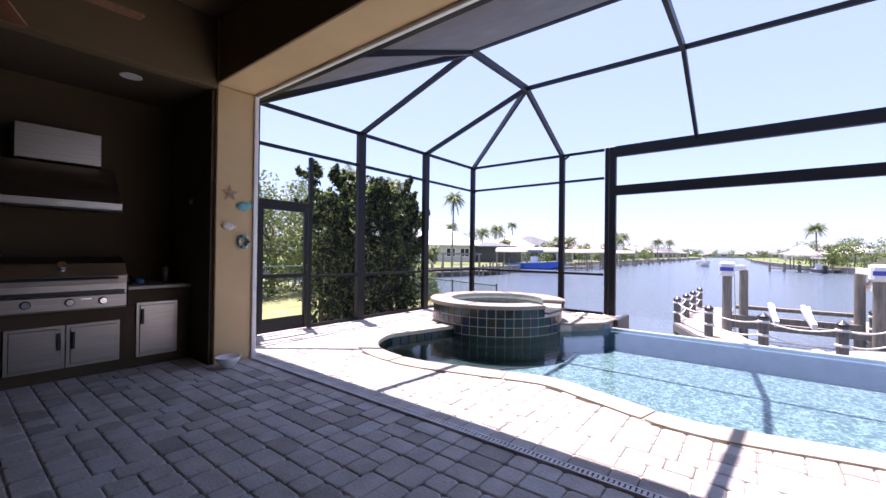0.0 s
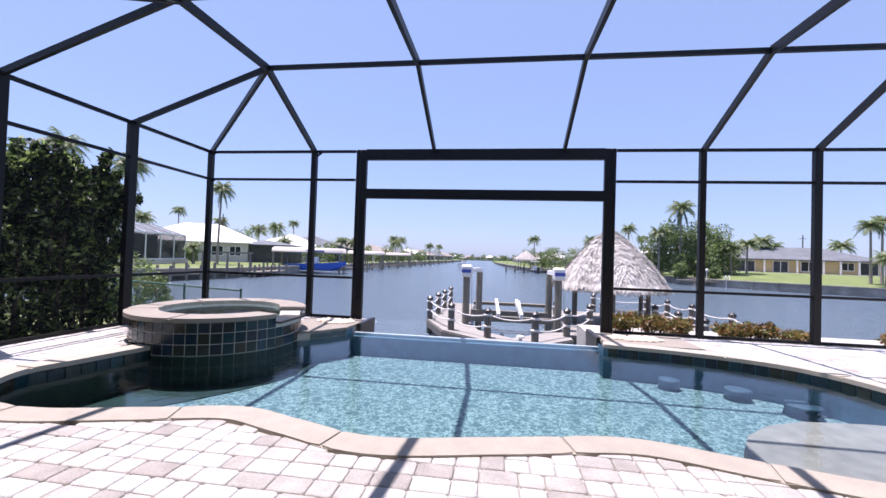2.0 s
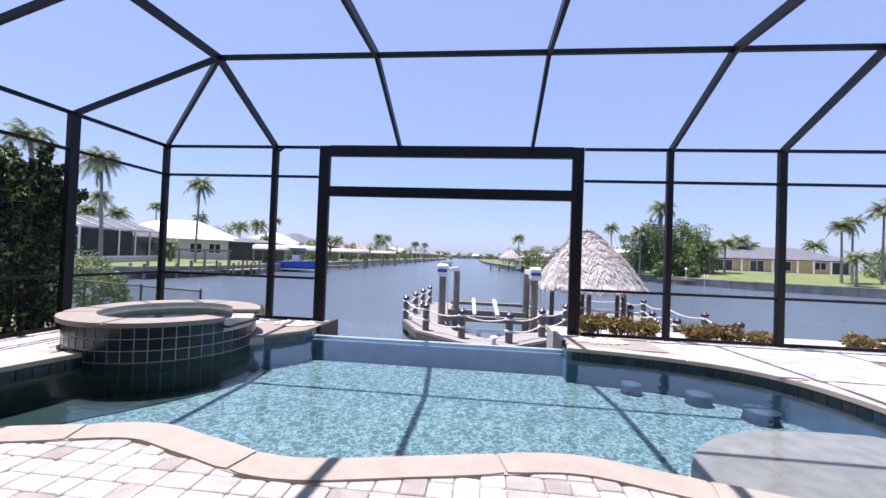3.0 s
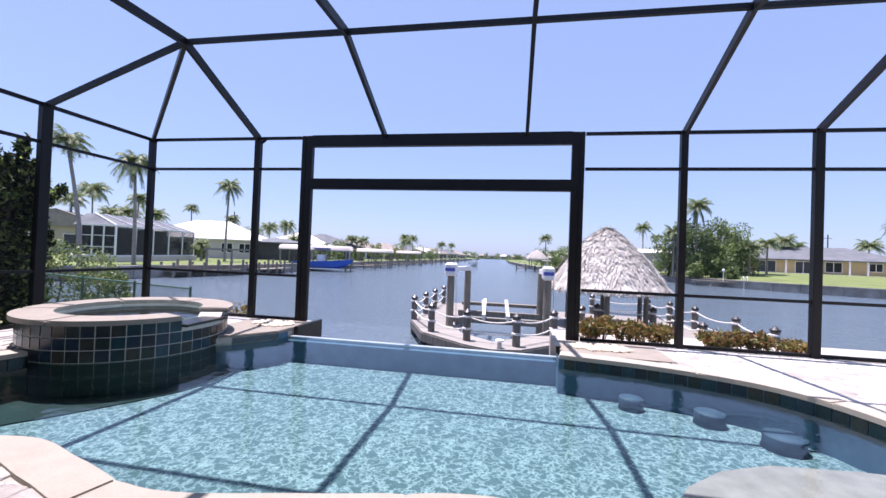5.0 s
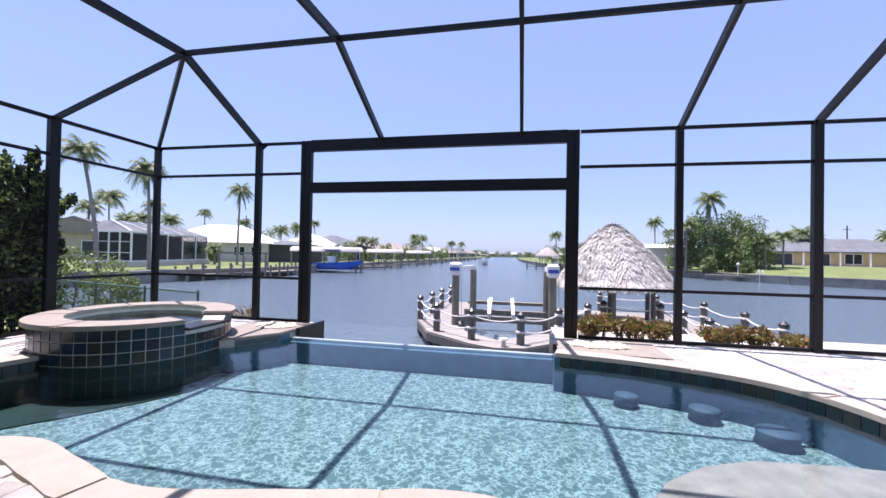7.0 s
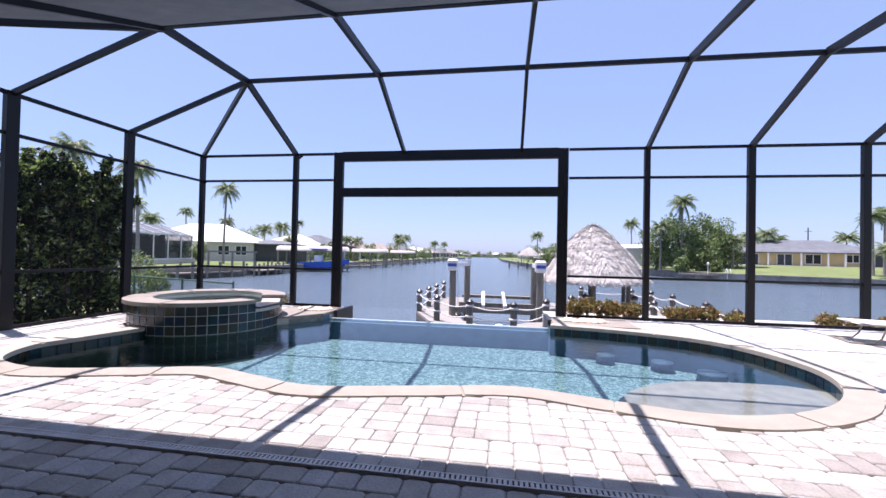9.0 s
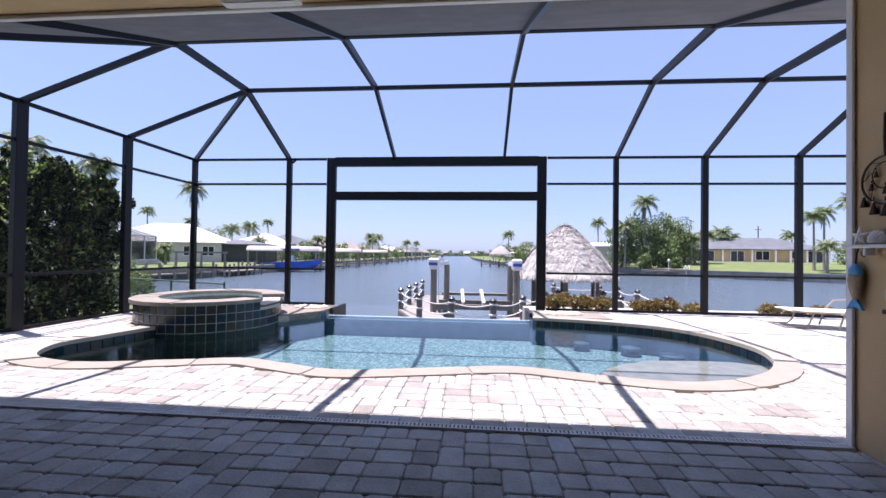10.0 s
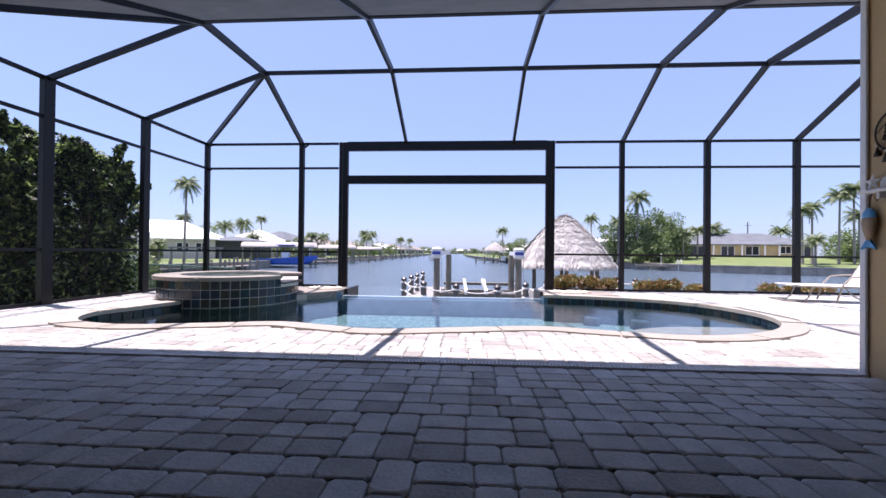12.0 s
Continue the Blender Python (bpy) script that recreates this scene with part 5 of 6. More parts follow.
# ---------- houses ----------
def house(label, at, turn, w_, d_, h, rise, wall, roof, openings, over=0.6, gable=False, chimney=False):
    """A single-storey house: walls, a hip or gable roof, and openings on its front (x0, x1, z0, z1, kind)."""
    t = thing("house", label, "house", at=at, turn=turn)
    part("wall", box((-w_ / 2, 0, -0.2), (w_ / 2, d_, h)), wall, t)
    bm = bmesh.new()
    x0, x1, y0, y1 = -w_ / 2 - over, w_ / 2 + over, -over, d_ + over
    ins = 0.01 if gable else min(d_, w_) / 2 + over
    if gable:
        ridge = [(0, y0, h + rise), (0, y1, h + rise)]
    else:
        ridge = [(x0 + ins, d_ / 2, h + rise), (x1 - ins, d_ / 2, h + rise)]
    e = [bm.verts.new(p) for p in ((x0, y0, h), (x1, y0, h), (x1, y1, h), (x0, y1, h))]
    lo_ = [bm.verts.new((v.co.x, v.co.y, h - 0.18)) for v in e]
    a, b = [bm.verts.new(p) for p in ridge]
    if gable:
        for f in ((e[0], e[1], a), (e[1], e[2], b, a), (e[2], e[3], b), (e[3], e[0], a, b)):
            bm.faces.new(f)
    else:
        for f in ((e[0], e[1], b, a), (e[1], e[2], b), (e[2], e[3], a, b), (e[3], e[0], a)):
            bm.faces.new(f)
    for k in range(4):
        bm.faces.new((lo_[k], lo_[(k + 1) % 4], e[(k + 1) % 4], e[k]))
    bm.faces.new(lo_[::-1])
    part("roof", bm, roof, t)
    if gable:
        g = bmesh.new()
        add_quad(g, (-w_ / 2, -over + 0.02, h), (w_ / 2, -over + 0.02, h), (0, -over + 0.02, h + rise * 0.92))
        part("gable_wall", g, wall, t)
    for x0_, x1_, z0_, z1_, kind in openings:
        wn = part("door" if kind == "door" else "window", box((x0_, -0.06, z0_), (x1_, -0.012, z1_)), M_DARKGLASS, t)
        fr = bmesh.new()
        for p, q in (((x0_ - 0.1, z1_), (x1_ + 0.1, z1_ + 0.1)), ((x0_ - 0.1, z0_), (x0_, z1_)), ((x1_, z0_), (x1_ + 0.1, z1_)), (((x0_ + x1_) / 2 - 0.05, z0_), ((x0_ + x1_) / 2 + 0.05, z1_)), ((x0_ - 0.1, z0_ - 0.1), (x1_ + 0.1, z0_))):
            add_box(fr, (p[0], -0.09, p[1]), (q[0], -0.008, q[1]))
        part("frame", fr, M_WHITE, wn, "white frame")
    return t


# left bank: beige gable house, caged lanai, white-roofed houses
house("beige house with a low gable roof on the far bank", (-69.5, 50.5, -0.75), 40, 13, 12, 4.6, 2.6, M_BEIGE, M_ROOFTAN, [(-4.5, -1.5, 0.9, 3.2, "window"), (1.0, 4.5, 0.9, 3.2, "window")], gable=True)
lanai = thing("pool_cage", "white framed dark screened pool cage by the canal", "screen enclosure", at=(-42.0, 36.6, -0.45), turn=104.3)
W2, D2, H2, P2 = 15.8, 3.6, 3.75, 1.35
part("slab", box((-0.4, -0.4, -0.4), (W2 + 0.3, D2 + 1.0, 0.3)), M_PALE, lanai)
# near-black box gives the cage's inner shade by colour
part("interior", box((0.4, D2 + 0.03, 0.3), (W2 - 0.3, D2 + 0.9, H2 - 0.05)), M_DARKSCREEN, lanai, "box coloured dark for the shade behind the screens")
for a, b in (((0.0, -0.02, 0.3), (W2, 0.02, H2)), ((-0.02, 0.03, 0.3), (0.02, D2, H2))):
    part("screen_panel", box(a, b), M_LANAISCREEN, lanai)
ridge_ = ((1.8, D2, H2 + P2), (W2 - 1.8, D2, H2 + P2))
rf = bmesh.new()
add_quad(rf, (0, 0, H2), (W2, 0, H2), ridge_[1], ridge_[0])
add_quad(rf, (0, D2 + 0.9, H2), (0, 0, H2), ridge_[0], (1.8, D2 + 0.9, H2 + P2))
add_quad(rf, ridge_[0], ridge_[1], (W2 - 1.8, D2 + 0.9, H2 + P2), (1.8, D2 + 0.9, H2 + P2))
add_quad(rf, (W2, 0, H2), (W2, D2 + 0.9, H2), (W2 - 1.8, D2 + 0.9, H2 + P2), ridge_[1])
part("roof_screen", rf, M_ROOFGREY, lanai)
for x in (0.0, 3.2, 6.4, 9.6, 12.8, W2):
    part("mullion", box((x - 0.08, -0.1, 0.3), (x + 0.08, 0.05, H2)), M_WHITE, lanai)
    part("rafter", beam((x, -0.03, H2 + 0.06), (max(1.8, min(W2 - 1.8, x)), D2, H2 + P2 + 0.07), 0.13, 0.1), M_WHITE, lanai)
for y in (1.2, 2.4, D2):
    part("mullion", box((-0.1, y - 0.07, 0.3), (0.05, y + 0.07, H2)), M_WHITE, lanai)
for z in (0.36, 1.35, 2.6, H2):
    w_ = 0.09 if z in (0.36, H2) else 0.035
    if w_ > 0.05:
        part("rail", box((-0.05, -0.11, z - w_), (W2, 0.06, z + w_)), M_WHITE, lanai)
    part("rail", box((-0.11, 0.061, z - w_), (0.06, D2, z + w_)), M_WHITE, lanai)
part("purlin", beam(ridge_[0], ridge_[1], 0.14, 0.14), M_WHITE, lanai)

house("long white-roofed house on the far bank", (-55, 63, -0.75), 22, 20, 14, 3.6, 3.6, M_PALE, M_ROOFWHITE, [(4.0, 5.8, 1.2, 2.8, "window"), (7.0, 8.8, 1.2, 2.8, "window")])
# walls coloured near-black for the shade inside its lanai
house("low house with a dark lanai on the far bank", (-44, 68, -0.75), 18, 11, 12, 3.4, 1.0, M_DARKSCREEN, M_ROOFGREY, [])
house("white-roofed house behind the boat canopy", (-49, 84, -0.75), 12, 14, 14, 3.4, 3.2, M_PALE, M_ROOFWHITE, [(-3, 0, 0.8, 2.6, "window")])
for i, (x, y, w2, rise, wl, rf_) in enumerate(((-42, 96, 16, 3.4, M_BEIGE, M_ROOFGREY), (-44, 122, 18, 3.2, M_PALE, M_ROOFTAN), (-43, 150, 16, 3.0, M_BEIGE, M_ROOFTAN), (-44, 182, 18, 3.2, M_PALE, M_ROOFGREY), (-43, 215, 18, 3.0, M_BEIGE, M_ROOFWHITE), (-44, 250, 18, 3.4, M_PALE, M_ROOFTAN), (-43, 290, 20, 3.2, M_BEIGE, M_ROOFGREY), (-42, 335, 20, 3.2, M_PALE, M_ROOFTAN))):
    house("canal house with a low hipped roof", (x, y, -0.75), 70, w2, 14, 3.2, rise, wl, rf_, [(-5.5, -2.5, 0.6, 2.5, "window"), (-1.6, 2.6, 0.1, 2.7, "door"), (3.2, 6.6, 0.3, 2.7, "window")])
# right bank
house("low yellow house with a grey roof across the lawn", (60.5, 88.0, 0.5), -12, 25, 13, 2.75, 2.7, M_YELLOW, M_ROOFGREY, [(-10.6, -7.4, 0.1, 2.3, "door"), (-4.2, -1.8, 0.1, 2.3, "door"), (0.4, 2.8, 0.5, 2.3, "window"), (6.8, 8.6, 0.9, 2.3, "window"), (9.6, 12.2, 0.1, 2.4, "door")], over=1.0)
porch = bmesh.new()
for x in (-12.8, -6.0, -0.6, 3.6, 6.2, 9.0, 12.8):
    add_box(porch, (x - 0.12, -1.0, 0.0), (x + 0.12, -0.75, 2.6))
pr = single("porch_posts", porch, M_WHITE, "row of white porch posts before the yellow house", "porch")
pr.matrix_world = pose(60.5, 88.0, 0.5, 0, 0, -12)
terrace = single("terrace", box((-14, -3.0, -0.9), (14, -0.1, 0.05)), M_PALE, "pale concrete terrace before the yellow house", "terrace", kind="structure")
terrace.matrix_world = pose(60.5, 88.0, 0.5, 0, 0, -12)
lawn = bmesh.new()
house_line = pose(60.5, 88.0, 0.5, 0, 0, -12)
foot = [(34.2, 70.5), (36.0, 67.6), (41.2, 62.2), (52.6, 55.2), (75.6, 45.4), (120, 27)]
crest = [house_line @ Vector((x, -2.8, 0.0)) for x in (-19, -15, -9, 2, 22, 70)]
back = [house_line @ Vector((x, 26, 0.0)) for x in (-19, -15, -9, 2, 22, 70)]
rows_ = [[lawn.verts.new((x, y, -0.72)) for x, y in foot], [lawn.verts.new(((x + 2 * c.x) / 3, (y + 2 * c.y) / 3, 0.3)) for (x, y), c in zip(foot, crest)],
         [lawn.verts.new(c) for c in crest], [lawn.verts.new(c) for c in back]]
for ra, rb in zip(rows_, rows_[1:]):
    for k in range(5):
        lawn.faces.new((ra[k], ra[k + 1], rb[k + 1], rb[k]))
single("ground_lawn_slope", lawn, M_GRASS, "bright green lawn rising from the seawall", "ground", kind="structure")
house("pale flat-roofed house behind the thatched hut", (28.3, 88, 0.2), -25, 16, 10, 3.4, 0.8, M_PALE, M_ROOFWHITE, [(-2, -1, 1.0, 2.4, "window")])
for i, (x, y, rise, wl, rf_) in enumerate(((36, 128, 3.0, M_PALE, M_ROOFTAN), (29, 165, 3.2, M_BEIGE, M_ROOFGREY), (22, 205, 3.0, M_PALE, M_ROOFWHITE), (19, 250, 3.2, M_BEIGE, M_ROOFTAN), (14, 300, 3.2, M_PALE, M_ROOFTAN))):
    house("canal house with a low hipped roof", (x, y, -0.75), -70, 16, 13, 3.2, rise, wl, rf_, [(-5, -2, 0.6, 2.5, "window"), (2, 5, 0.6, 2.5, "window")])
for i in range(12):
    rr = np.random.default_rng(500 + i)
    x = -110 + i * 19
    house("distant house at the end of the canal", (x, 690 + 30 * rr.random(), -0.6), 0, 15, 12, 3.6 + rr.random(), 3.0, (M_PALE, M_BEIGE)[i % 2], (M_ROOFTAN, M_ROOFGREY, M_ROOFWHITE)[i % 3], [(-3, 3, 0.8, 2.6, "window")])
    tree("tree", "distant green tree at the end of the canal", (x + 9, 680, -0.6), 6 + 3 * rr.random(), 5.0, 260, 1.6, M_TREE, 520 + i, clumps=9, low=0.1, trunk=0.3)
for x, y in ((-61, 80), (72, 104)):
    pole = thing("utility_pole", "grey timber utility pole with crossarm", "utility pole", at=(x, y, -0.75))
    part("pole", lathe([(0.16, 0), (0.11, 10.2)], 8), M_BARK, pole)
    part("crossarm", box((-0.8, -0.05, 9.3), (0.8, 0.05, 9.4)), M_BARK, pole)


# ---------- docks on the left bank ----------
def small_dock(at, turn, long_, piles, label="weathered timber dock along the seawall"):
    d = thing("dock", label, "dock", at=at, turn=turn)
    part("deck", box((0, -0.9, 0.55), (long_, 0.9, 0.7)), M_PILE, d)
    for k in range(piles):
        for y in (-0.9, 0.9):
            part("pile", lathe([(0.15, -0.8), (0.13, 1.55 + 0.3 * (k % 2))], 8, (long_ * k / max(1, piles - 1), y, 0)), M_PILE, d)
    return d


small_dock((-32.6, 34.0, WZ), 80, 8.5, 6)
small_dock((-30.2, 44.0, WZ), 88, 7.0, 5)
gallows = thing("dock_gallows", "weathered timber boat hoist frame on the seawall", "boat hoist", at=(-31.6, 38.0, WZ), turn=60)
for x in (0.0, 2.6, 5.2):
    part("post", lathe([(0.13, -0.6), (0.11, 2.9)], 8, (x, 0, 0)), M_PILE, gallows)
part("beam", box((-0.3, -0.1, 2.9), (5.5, 0.1, 3.1)), M_PILE, gallows)
for i, y in enumerate((72, 82, 96, 112, 128, 146, 168, 192, 220)):
    small_dock((-31.2, y, WZ), 0 if i % 2 else 20, 6.5, 4)
for x, y in ((21, 122), (16.5, 148), (11, 185), (5.5, 225)):
    small_dock((x, y, WZ), 180, 6.5, 4)


def canopy(at, turn, long_, wide, label):
    c = thing("boat_canopy", label, "boat canopy", at=at, turn=turn)
    bm = bmesh.new()
    n_ = 8
    rows = []
    for k in range(n_ + 1):
        a = math.pi * k / n_
        rows.append([bm.verts.new((x, -wide / 2 * math.cos(a), 3.4 + 0.75 * math.sin(a) ** 0.6)) for x in (-long_ / 2, long_ / 2)])
    for a, b in zip(rows, rows[1:]):
        bm.faces.new((a[0], b[0], b[1], a[1]))
    bm.faces.new([r_[0] for r_ in rows[::-1]])
    bm.faces.new([r_[1] for r_ in rows])
    part("cover", bm, M_PALE, c, "white vinyl cover", True)
    # grey here paints the shade below the white cover
    part("valance", box((-long_ / 2, -wide / 2 - 0.02, 3.25), (long_ / 2, wide / 2 + 0.02, 3.398)), M_SEAWALL, c, "valance coloured grey for the shaded cover underside")
    for x in (-long_ / 2 + 0.3, 0, long_ / 2 - 0.3):
        for y in (-wide / 2, wide / 2):
            part("pile", lathe([(0.14, -0.6), (0.14, 3.25)], 8, (x, y, 0)), M_PILE, c)
    return c


canopy((-30.3, 60.5, WZ), 12, 11.0, 4.2, "white vinyl boat canopy on timber piles")
canopy((-29.5, 86.5, WZ), 12, 8.0, 3.8, "white vinyl boat canopy on timber piles")
canopy((-30.0, 118, WZ), 12, 7.5, 3.8, "white vinyl boat canopy on timber piles")


def boat(name, label, at, turn, long_, wide, high, hull_mat):
    b_ = thing(name, label, "boat", at=at, turn=turn)
    bm = bmesh.new()
    rows = []
    for k in range(9):
        t = k / 8
        wv = wide / 2 * (1 - max(0, (t - 0.45) / 0.55) ** 2.2)
        sheer = high * (0.75 + 0.35 * t * t)
        x = -long_ / 2 + long_ * t
        keel = 0.0 if t < 0.7 else high * 0.9 * ((t - 0.7) / 0.3) ** 1.8
        rows.append([bm.verts.new(p) for p in ((x, -wv, sheer), (x, -wv * 0.8, high * 0.25 + keel * 0.6), (x, 0, keel * 0.9), (x, wv * 0.8, high * 0.25 + keel * 0.6), (x, wv, sheer), (x, 0, sheer - 0.08))])
    for a, c in zip(rows, rows[1:]):
        for i in range(6):
            bm.faces.new((a[i], c[i], c[(i + 1) % 6], a[(i + 1) % 6]))
    bm.faces.new(rows[0])
    part("hull", bm, hull_mat, b_)
    part("boot_stripe", box((-long_ / 2, -wide * 0.4, 0.02), (long_ * 0.3, wide * 0.4, 0.2)), M_WHITE, b_)
    part("console", box((-0.9, -0.5, high * 0.7), (0.2, 0.5, high + 0.75), 0.08), M_WHITE, b_)
    part("top", box((-1.6, -wide * 0.38, high + 1.75), (1.0, wide * 0.38, high + 1.85), 0.04), M_BLUE if hull_mat == M_BLUE else M_WHITE, b_, "canvas top")
    for x in (-1.4, 0.8):
        for y in (-wide * 0.33, wide * 0.33):
            part("strut", tube([(x, y, high * 0.7), (x, y, high + 1.75)], 0.03, 6), M_TUBE, b_)
    part("outboard", box((-long_ / 2 - 0.7, -0.3, 0.3), (-long_ / 2, 0.3, high + 0.5), 0.1), M_BLACK, b_)
    return b_


boat("motor_boat", "bright blue motor boat on a lift", (-28.2, 58.6, WZ + 0.35), 8, 9.4, 2.8, 1.55, M_BLUE)
boat("motor_boat", "small white motor boat under way on the canal", (-11.0, 128, WZ), -80, 7.0, 3.2, 1.6, M_WHITE)
boat("motor_boat", "grey motor boat at the far dock", (9.5, 100.5, WZ), 100, 6.0, 2.2, 1.1, M_ROOFGREY)
small_dock((2.5, 104.5, WZ), 3, 21.0, 10, "dark timber dock with pilings")


# ---------- thatch ----------
def thatched_hut(label, at, radius, eave, apex, strips, seed, posts, strip_len):
    r = np.random.default_rng(seed)
    t = thing("thatched_hut", label, "tiki hut", at=at)
    prof = [(radius * f, apex - (apex - eave) * g) for f, g in ((0.0, 0.0), (0.11, 0.035), (0.28, 0.165), (0.46, 0.335), (0.62, 0.51), (0.79, 0.71), (0.92, 0.89), (0.98, 1.0))]
    core = lathe([(max(0.001, a * 0.97), z - 0.06) for a, z in prof[::-1]], 28)
    part("roof_core", core, M_THATCH_CORE, t, "dense dark thatch core", True)
    vs, fs = [], []
    rad = np.array([p[0] for p in prof])
    zz = np.array([p[1] for p in prof])
    for k in range(strips):
        f = r.random() ** 0.55
        tier = 9.0
        rr = radius * (0.02 + 0.98 * (math.floor(f * tier) + 0.35 * r.random()) / tier)
        az = r.random() * 2 * math.pi
        wob = 1 + 0.04 * math.sin(az * 7) + 0.03 * math.sin(az * 13 + 2)
        ln = strip_len * (0.6 + 0.8 * r.random())
        z0 = np.interp(rr, rad, zz)
        r1 = rr + ln * 0.75
        z1 = np.interp(r1, rad, zz) if r1 < radius * 0.97 else eave - 0.55 * (r1 - radius * 0.97) - 0.05 * r.random()
        r1 = min(r1, radius * (1.0 + 0.06 * r.random())) * wob
        lift = 0.03 + 0.17 * r.random() ** 1.6
        d = np.array((math.cos(az), math.sin(az)))
        s = np.array((-d[1], d[0])) * (0.009 + 0.017 * r.random())
        tw = (r.random() - 0.5) * 1.2
        a = d * rr * wob
        b = d * r1 + np.array((-d[1], d[0])) * tw * ln
        i = len(vs)
        vs += [(a[0] - s[0], a[1] - s[1], z0 + 0.01), (a[0] + s[0], a[1] + s[1], z0 + 0.01), (b[0] + s[0] * 0.5, b[1] + s[1] * 0.5, z1 + lift), (b[0] - s[0] * 0.5, b[1] - s[1] * 0.5, z1 + lift)]
        fs.append((i, i + 1, i + 2, i + 3))
    for k in range(strips // 12):
        az = r.random() * 2 * math.pi
        wob = 1 + 0.04 * math.sin(az * 7) + 0.03 * math.sin(az * 13 + 2)
        rr = radius * (0.9 + 0.1 * r.random()) * wob
        s, d = 0.02 + 0.02 * r.random(), (math.cos(az), math.sin(az))
        drop, out_ = strip_len * (0.4 + 0.5 * r.random()), 0.06 + 0.12 * r.random()
        i = len(vs)
        vs += [(d[0] * rr + d[1] * s, d[1] * rr - d[0] * s, eave + 0.12), (d[0] * rr - d[1] * s, d[1] * rr + d[0] * s, eave + 0.12),
               (d[0] * (rr + out_), d[1] * (rr + out_), eave + 0.1 - drop)]
        fs.append((i, i + 1, i + 2))
    ob = new("thatch", cloud("thatch", vs, fs, M_THATCH))
    ob.parent = t
    tagged(ob, "sun-bleached grey palm thatch", kind="stuff")
    for k in range(posts):
        a = 2 * math.pi * (k + 0.35) / posts
        part("post", lathe([(0.1, 0.0), (0.09, eave + 0.25)], 10, (radius * 0.72 * math.cos(a), radius * 0.72 * math.sin(a), 0)), M_DARKPILE, t)
    return t


DZ = -1.3
thatched_hut("open dock hut with a shaggy bleached thatch roof", (5.4, 17.0, DZ), 2.32, 1.58, 4.1, 26000, 7, 6, 0.36)
thatched_hut("small distant thatched dock hut", (7.5, 104.5, -1.2), 3.0, 2.6, 4.9, 900, 8, 4, 1.0)

# ---------- dock ----------
dock = thing("dock", "light grey decked dock around a boat slip", "dock", at=(0, 0, DZ))
for outline in ([(-2.5, 15.4), (-1.5, 13.0), (0.2, 11.5), (1.0, 11.1), (1.0, 12.2), (-0.2, 13.4), (-0.75, 15.5), (-0.85, 22.0), (-2.5, 22.0)],
                [(1.003, 11.1), (1.85, 11.3), (3.1, 12.6), (3.1, 14.0), (2.3, 13.6), (1.003, 12.2)],
                [(3.103, 13.4), (6.9, 13.0), (6.9, 11.9), (9.25, 11.9), (9.25, 20.5), (3.103, 20.9)]):
    bm = prism(outline, -0.05, 0.0)
    part("deck", bm, M_DECKING, dock)
    bm = bmesh.new()
    for k in range(len(outline)):
        a, b = outline[k], outline[(k + 1) % len(outline)]
        add_beam(bm, (a[0], a[1], -0.19), (b[0], b[1], -0.19), 0.06, 0.27)
    part("fascia", bm, M_DARKPILE, dock, "dark timber fascia")


def piling(x, y, top):
    p = thing("dock_piling", "dark wrapped dock piling with pointed cap", "piling", "dock pilings", at=(x, y, DZ))
    h = top - DZ
    part("shaft", lathe([(0.125, -1.1), (0.12, h - 0.12)], 14), M_DARKPILE, p, smooth=False)
    part("cap", lathe([(0.14, h - 0.12), (0.14, h - 0.08), (0.0, h + 0.03)], 14), M_BLACK, p, "dark pointed cap")
    for z in (h - 0.24, h - 0.62):
        part("rope_wrap", lathe([(0.135, z - 0.03), (0.15, z - 0.01), (0.15, z + 0.02), (0.135, z + 0.04)], 14), M_ROPE, p, "white rope wound round")


rows_of_piles = (((-2.2, 21.4), (-2.25, 19.1), (-2.3, 17.2), (-2.4, 15.45), (-1.2, 13.15), (0.18, 12.1), (1.74, 11.75), (2.98, 13.15), (4.18, 15.05)),
                 ((4.94, 16.1), (6.95, 15.9), (7.1, 14.1), (7.2, 12.4)), ((9.05, 12.3), (9.08, 14.4), (9.0, 17.3), (8.65, 19.0), (7.95, 19.75), (5.62, 20.8)), ((2.93, 15.6),))
for line in rows_of_piles:
    for x, y in line:
        piling(x, y, -0.30)
    for (xa, ya), (xb, yb) in zip(line, line[1:]):
        for z, sag in ((-0.52, 0.14), (-0.90, 0.14)):
            pts = [(xa + (xb - xa) * k / 8, ya + (yb - ya) * k / 8, z - sag * 4 * (k / 8) * (1 - k / 8)) for k in range(9)]
            single("dock_rope", tube(pts, 0.022, 6), M_ROPE, "white rope sagging between dock pilings", "rope", "dock ropes")

lift = thing("boat_lift", "empty boat lift with white drive motor housings", "boat lift", at=(0, 0, 0))
for x, y in ((-0.78, 14.6), (-0.35, 16.6), (2.86, 14.6), (2.75, 16.6)):
    part("pile", lathe([(0.15, -2.3), (0.14, 0.78)], 14, (x, y, 0)), M_PILE, lift)
for x0, x1 in ((-0.78, -0.35), (2.86, 2.75)):
    part("top_beam", beam((x0, 14.5, 0.87), (x1, 16.8, 0.87), 0.16, 0.18), M_WHITE, lift, "white aluminium top beam")
    hs = part("motor_housing", box((x0 - 0.22, 14.28, 0.62), (x0 + 0.22, 14.78, 1.12), 0.07), M_WHITE, lift, "white moulded motor housing")
    part("band", box((x0 - 0.19, 14.272, 0.80), (x0 + 0.19, 14.278, 0.93)), M_BLUEBAND, hs, "blue printed band")
    part("cable", tube([(x0 + 0.2, 14.55, 0.7), (x0 + 0.25, 14.6, -1.0)], 0.01, 5), M_TUBE, lift)
